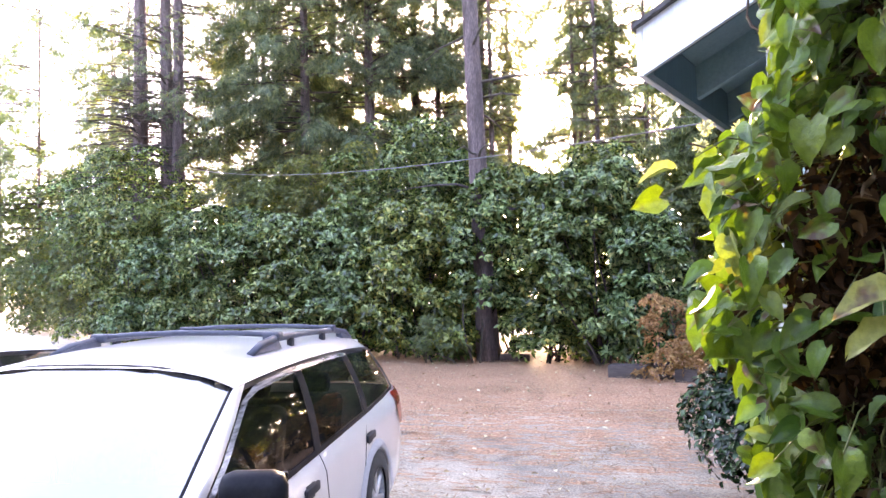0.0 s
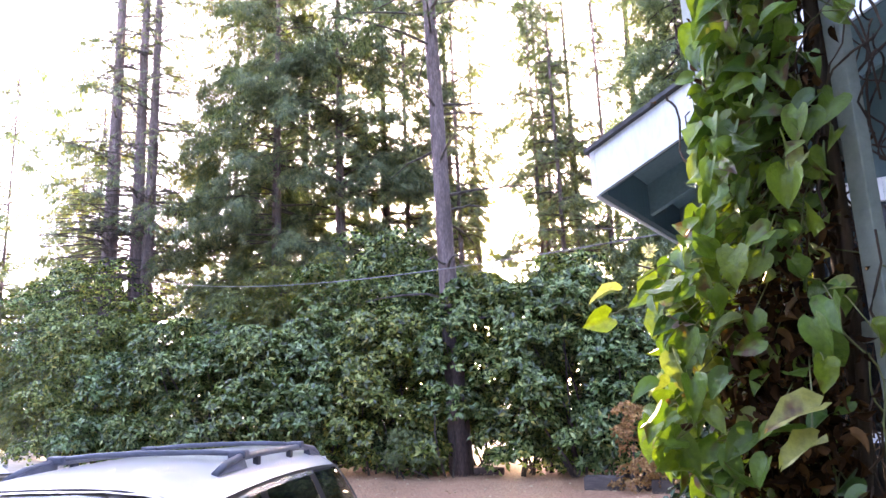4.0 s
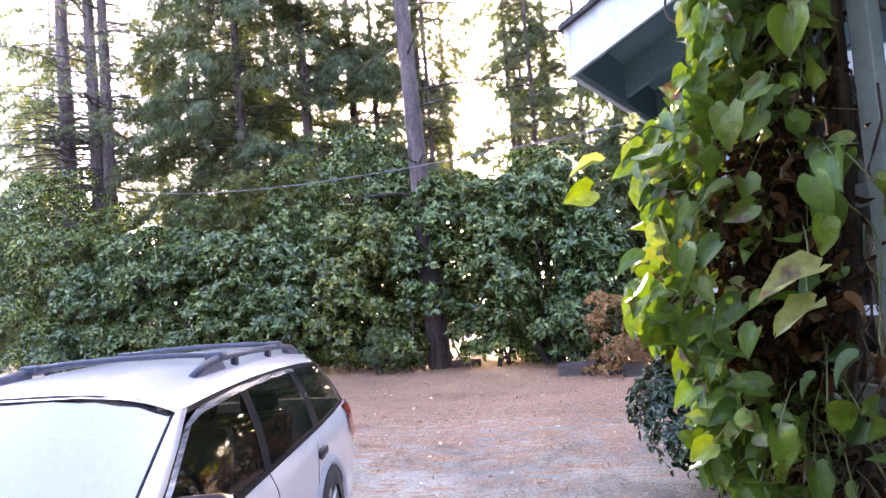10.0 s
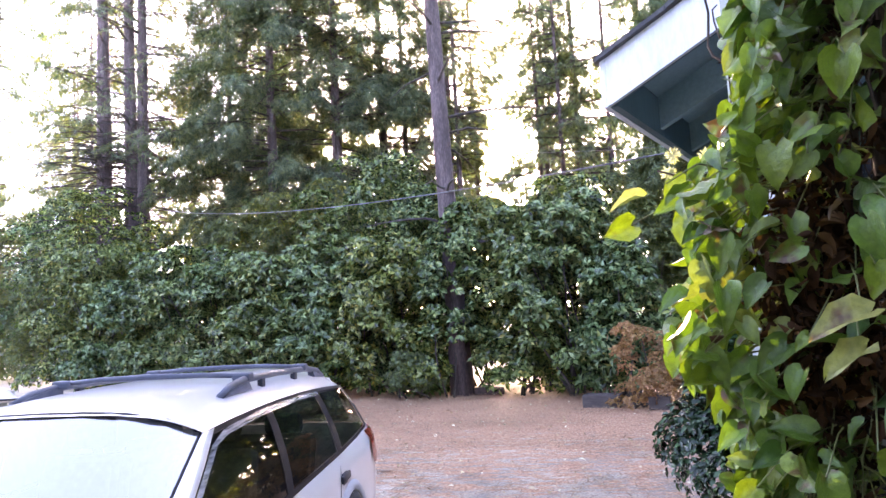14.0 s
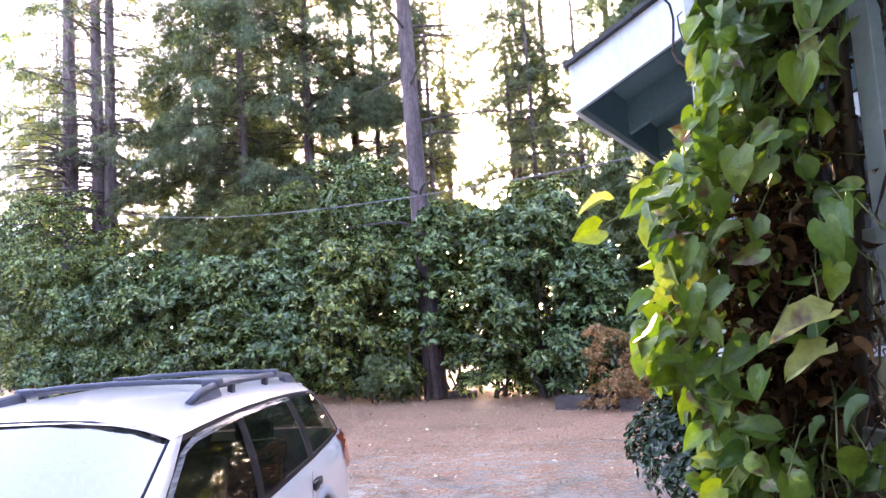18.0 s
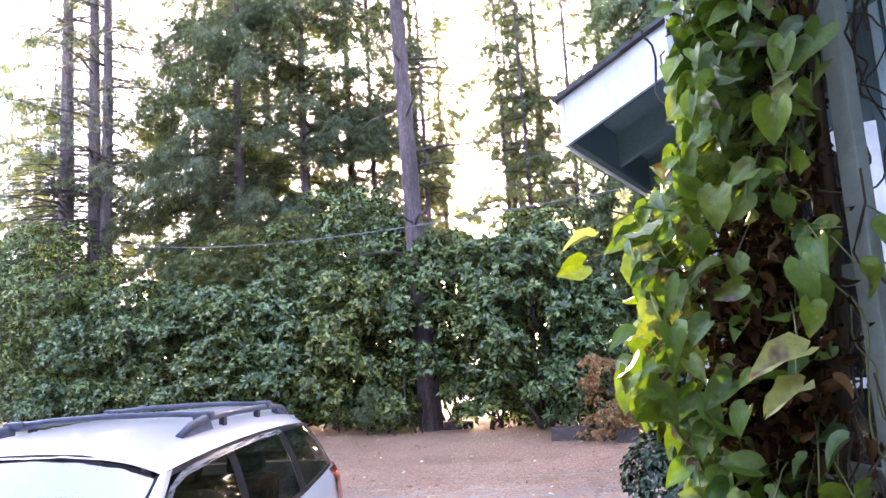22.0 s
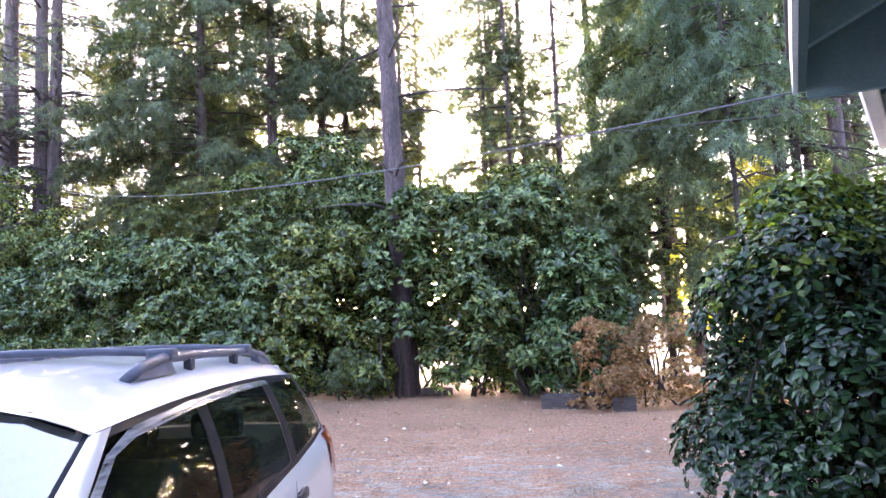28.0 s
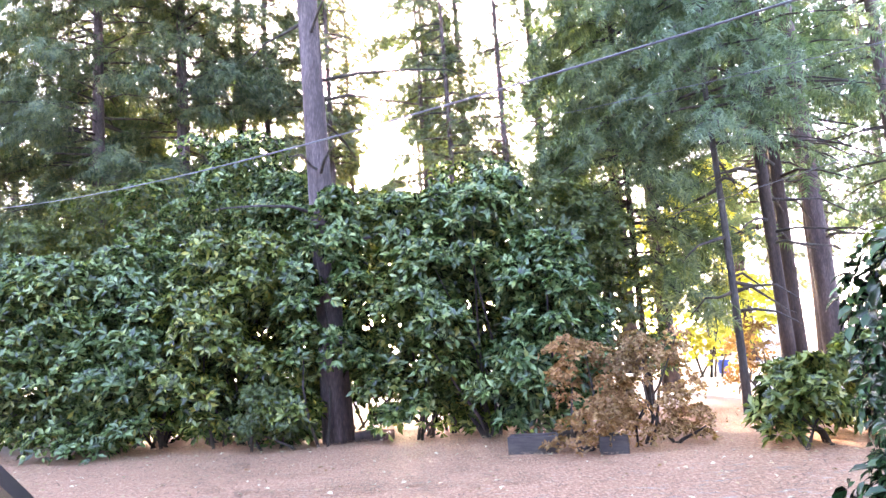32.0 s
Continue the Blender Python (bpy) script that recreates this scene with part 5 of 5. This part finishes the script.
for k in range(270):
    z = 1.55 + 1.1 * vr.random() if k < 215 else (1.05 + 0.55 * vr.random() if k < 255 else 0.5 + 0.6 * vr.random())
    xl = float(np.interp(z, left_z, left_x))
    u = 0.68 * vr.random() ** 1.3 if k % 14 else 0.6 + 0.4 * vr.random()
    c = Vector((xl + 0.015 + (1.09 - xl) * u * 0.9, 1.20 + 0.16 * vr.random() + 0.10 * (1 - u) * vr.random() - 0.04 * u, z))
    along = Vector((-0.5 + 0.65 * vr.normal(), -0.2 + 0.55 * vr.normal(), -0.6 + 0.55 * vr.normal()))
    up = Vector((-0.35 + 0.7 * vr.normal(), -0.45 + 0.7 * vr.normal(), 0.65 + 0.6 * vr.normal()))
    ln = 0.026 + 0.026 * vr.random() ** 1.4
    dry = vr.random() < 0.09
    one_leaf(c, along, up, ln, ln * (0.42 if dry else 0.60 + 0.32 * vr.random()), M["vine_dry"] if dry else M["vine_leaf"], "leaf", "withered brown leaf" if dry else "")
    stalk(c, z)
# the large leaves that stand clear of the rest: place, way of the tip, length
for x, y, z, turn, ln in ((0.70, 1.37, 2.05, 200, 0.062), (0.785, 1.33, 2.085, 190, 0.062), (0.84, 1.20, 2.08, -60, 0.046), (0.875, 1.20, 2.135, -105, 0.067), (0.925, 1.20, 2.16, 200, 0.051), (0.885, 1.25, 2.215, 190, 0.053),
                          (0.775, 1.30, 2.05, -110, 0.054), (0.98, 1.15, 2.055, -95, 0.062), (1.01, 1.12, 2.02, -60, 0.05), (0.80, 1.25, 1.915, -100, 0.045), (0.89, 1.15, 1.72, -80, 0.06), (0.95, 1.15, 1.74, -20, 0.06),
                          (0.99, 1.15, 1.735, -30, 0.061), (0.82, 1.20, 1.69, -150, 0.048), (0.95, 1.12, 1.98, -95, 0.051), (0.945, 1.15, 2.235, -100, 0.070), (1.125, 1.27, 2.08, -100, 0.075)):
    w = radians(turn)
    one_leaf((x, y, z), (math.cos(w), -0.1 + 0.3 * vr.normal(), math.sin(w)), (-0.25 + 0.3 * vr.normal(), -0.7, 0.55 + 0.3 * vr.normal()), 0.78 * ln, 0.66 * ln, M["vine_leaf"])
    stalk((x, y, z), z)
for x, z, turn, ln in ((0.925, 1.925, 192, 0.083), (0.92, 1.885, 207, 0.068), (0.72, 2.092, 175, 0.058)):
    w = radians(turn)
    one_leaf((x, 1.08 if x > 0.8 else 1.37, z), (math.cos(w), -0.1, math.sin(w)), (-0.2, -0.5, 0.85), 0.85 * ln, ln * 0.55, M["vine_pale"], "leaf", "pale yellowing leaf with a brown tip")
    stalk((x, 1.1, z), z)
stuff(raw("stalk_tangle", *join(stalks), M["tendril"], vine, "thin green leaf stalks", True))
n = 800
z = 0.9 + 1.8 * vr.random(n) ** 0.7
xl = np.interp(z, left_z, left_x)
u = vr.random(n)
c = np.column_stack([xl + 0.05 + (1.04 - xl) * u ** 1.5, 1.40 + 0.06 * vr.normal(size=n) + 0.20 * u * vr.random(n), z])
ln = 0.028 + 0.034 * vr.random(n)
stuff(raw("inner_foliage", *strew(HEART_BENT, c, vr.normal(size=(n, 3)) * 0.6 + (-0.4, -0.2, -0.7), vr.normal(size=(n, 3)) * 0.7 + (-0.3, -0.4, 0.5), ln, ln * 0.75), M["vine_leaf"], vine, "", True))
n = 260
z = 1.2 + 1.45 * vr.random(n)
xl = np.interp(z, left_z, left_x)
c = np.column_stack([xl + 0.01 + (1.02 - xl) * vr.random(n) ** 1.7, 1.27 + 0.05 * vr.normal(size=n), z])
ln = 0.026 + 0.026 * vr.random(n)
stuff(raw("outer_foliage", *strew(HEART_BENT, c, vr.normal(size=(n, 3)) * 0.6 + (-0.5, -0.2, -0.6), vr.normal(size=(n, 3)) * 0.6 + (-0.3, -0.5, 0.6), ln, ln * 0.74), M["vine_leaf"], vine, "", True))
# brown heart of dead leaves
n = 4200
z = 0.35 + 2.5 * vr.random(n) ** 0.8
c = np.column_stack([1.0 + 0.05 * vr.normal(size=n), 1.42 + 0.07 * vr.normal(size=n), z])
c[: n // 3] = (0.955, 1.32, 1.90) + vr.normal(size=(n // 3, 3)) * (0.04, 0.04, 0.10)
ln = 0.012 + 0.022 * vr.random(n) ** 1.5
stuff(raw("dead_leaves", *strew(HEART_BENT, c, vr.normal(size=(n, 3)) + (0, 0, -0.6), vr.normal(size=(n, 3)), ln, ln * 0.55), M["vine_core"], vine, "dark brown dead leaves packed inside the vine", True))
arr = []
for k in range(240):
    a = Vector((1.10 + 0.12 * vr.random(), 1.50 + 0.14 * vr.random(), 0.4 + 2.2 * vr.random()))
    arr.append(tube_arrays(curl(a, a + Vector((0.06 * vr.normal(), 0.06 * vr.normal(), 0.16 * vr.choice((-1, 1)))), 8, 0.016), [0.0011 + 0.0012 * vr.random()] * 17, 4))
stuff(raw("stem_tangle", *join(arr), M["vine_stem"], vine, "wiry dry stems beside the trellis", True))
tube("twig", [(0.98, 1.5, 2.12), (0.86, 1.53, 2.115), (0.77, 1.55, 2.15)], 0.002, M["vine_stem"], vine, "", 5)
for c in ((0.80, 1.55, 2.175), (0.79, 1.56, 2.145), (0.855, 1.55, 2.17), (0.875, 1.53, 2.155), (0.93, 1.42, 2.285)):
    n = 46
    dd = unit(vr.normal(size=(n, 3)))
    raw("dried_flower", *strew(DIAMOND, np.array([c] * n), dd, unit(vr.normal(size=(n, 3))), np.full(n, 0.017), np.full(n, 0.0045)), M["flower"], vine, "dried fluffy flower head")
for k in range(6):
    z = 1.3 + 1.2 * vr.random()
    tube("tendril", curl((1.0 + 0.1 * vr.random(), 1.3, z), (0.95 + 0.15 * vr.random(), 1.18, z - 0.3), 8, 0.02), 0.0016, M["tendril"], vine, "", 4)

# ---- litter on the ground ----
lr = np.random.default_rng(5)


def on_ground(xy, lift):
    return np.column_stack([xy, [ground_z(y) + lift for y in xy[:, 1]]])


n = 1500
xy = np.column_stack([lr.uniform(-9, 5, n), lr.uniform(3.0, 15.5, n)])
tilt = unit(np.column_stack([0.25 * lr.normal(size=(n, 2)), np.ones(n)]))
s = 0.03 + 0.05 * lr.random(n)
litter = raw("fallen_leaves", *strew(LEAF, on_ground(xy, 0.028), lr.normal(size=(n, 3)) * (1, 1, 0.1), tilt, s, s * 0.6), M["fallen"])
tagged(litter, "pale and brown fallen leaves scattered over the yard", "leaves", kind="stuff")
n = 40000
patch = np.array([lr.uniform(-10, 5, 260), lr.uniform(2.0, 15.0, 260)]).T
xy = patch[lr.integers(0, 260, n)] + lr.normal(size=(n, 2)) * (0.5, 0.22)
xy[: n // 2] = np.column_stack([lr.uniform(-12, 6, n // 2), 15.5 - 9 * lr.random(n // 2) ** 1.6])
s = 0.07 + 0.09 * lr.random(n)
NEEDLE = (np.array([(0, 0.5, 0), (0, -0.5, 0), (1, 0, 0.05)]), np.array([(0, 1, 2)]))
nd = raw("needle_litter", *strew(NEEDLE, on_ground(xy, 0.026), lr.normal(size=(n, 3)) * (1, 1, 0.03), np.tile((0.0, 0.0, 1.0), (n, 1)), s, np.full(n, 0.015)), M["needle_litter"])
tagged(nd, "drifts of dry brown pine needles on gravel", "needles", kind="stuff")

# ---- planters, bench, cabin, cables ----


def planter(x, y, w, rot, label):
    z = ground_z(y)
    ob = empty("planter_box", pose(x, y, z, 0, 0, rot), label, "planter")
    for sg in (-1, 1):
        box("side", (w, 0.05, 0.22), (0, 0.14 * sg, 0.10), M["timber"], ob, "", 0.008)
        box("end", (0.05, 0.228, 0.22), ((w / 2 - 0.03) * sg, 0, 0.10), M["timber"], ob, "", 0.008)
    box("soil", (w - 0.12, 0.22, 0.10), (0, 0, 0.10), M["twig"], ob, "", 0.0)


planter(1.05, 12.5, 0.64, -14, "weathered dark timber planter box at the hedge foot")
planter(1.95, 12.05, 0.34, -10, "small weathered timber planter box by the bush")
kr = empty("fallen_log", pose(-1.2, 14.75, ground_z(14.75) + 0.06), "short reddish log lying at the trunk foot", "log")
tube("log_body", [(-0.3, 0, 0), (0, 0.03, 0.01), (0.32, 0, 0)], [0.09, 0.1, 0.085], M["bark_red"], kr, "", 10)

bench = empty("white_fence", pose(8.7, 26.0, ground_z(26)), "white painted rail fence beyond the driveway", "fence")
for k in range(3):
    box("rail", (1.7, 0.04, 0.12), (0, 0, 0.35 + 0.24 * k), M["white"], bench)
for k in (-1, 0, 1):
    box("post", (0.09, 0.09, 1.05), (0.8 * k, 0.066, 0.5), M["white"], bench)
tub = empty("blue_tub", pose(8.3, 24.0, ground_z(24)), "blue plastic tub standing on the drive", "tub")
tube("tub_body", [(0, 0, 0), (0, 0, 0.02), (0, 0, 0.36), (0, 0, 0.40)], [0.15, 0.17, 0.20, 0.215], M["blue"], tub, "", 14)

cabin = empty("cabin", pose(12.9, 32.5, ground_z(32), 0, 0, 8), "small cabin with a pale steep metal roof", "cabin")
for sg in (-1, 1):
    bm = bmesh.new()
    add_box(bm, (2.9, 3.4, 0.06), pose(0, 0.78 * sg, 1.72, -58 * sg, 0, 0))
    part("roof", bm, M["metal_roof"], cabin, "pale metal roof slope")
plate("gable_wall", [(-1.3, 0), (1.3, 0), (0, 2.6)], (-1.40, -1.34), "x", M["timber"], cabin, "weathered timber gable")
box("door", (0.03, 0.7, 1.5), (-1.42, 0, 0.75), M["bark_red"], cabin)

CABLES = "overhead cables"


def cable(pts, rad, label):
    ob = empty("cable", Matrix.Identity(4), label, "cable", CABLES)
    tube("wire", pts, rad, M["cable"], ob, "", 6)


def sag(a, b, drop, k=24):
    a, b = Vector(a), Vector(b)
    return [a.lerp(b, t / k) + Vector((0, 0, -drop * 4 * (t / k) * (1 - t / k))) for t in range(k + 1)]


cable(sag((4.20, 5.31, 3.48), (-14.90, 23.10, 6.64), 0.61), 0.0085, "grey overhead service cable crossing the yard to the trees")
cable(sag((4.64, 6.56, 3.46), (-2.60, 23.42, 7.61), 0.18), 0.004, "thin overhead cable running into the trees")
cable(sag((5.2, 7.2, 3.42), (3.75, 16.6, 3.72), 0.06), 0.006, "thin overhead cable running into the trees")

# ---- the low sun itself, far behind the trees ----
bm = bmesh.new()
bmesh.ops.create_uvsphere(bm, u_segments=24, v_segments=12, radius=1400 * math.tan(radians(1.9)))
glow = bpy.data.materials.new("sun_glow")
glow.use_nodes = True
em = glow.node_tree.nodes.new("ShaderNodeEmission")
em.inputs[0].default_value, em.inputs[1].default_value = (1.0, 0.95, 0.85, 1), 40
glow.node_tree.links.new(em.outputs[0], glow.node_tree.nodes["Material Output"].inputs[0])
sun_ball = part("low_sun", bm, glow, None, "", True)
sun_ball.matrix_basis = Matrix.Translation(SUN * 1400)
sun_ball.visible_shadow = False
tagged(sun_ball, "glaring low sun behind the trees", "sun", kind="structure")
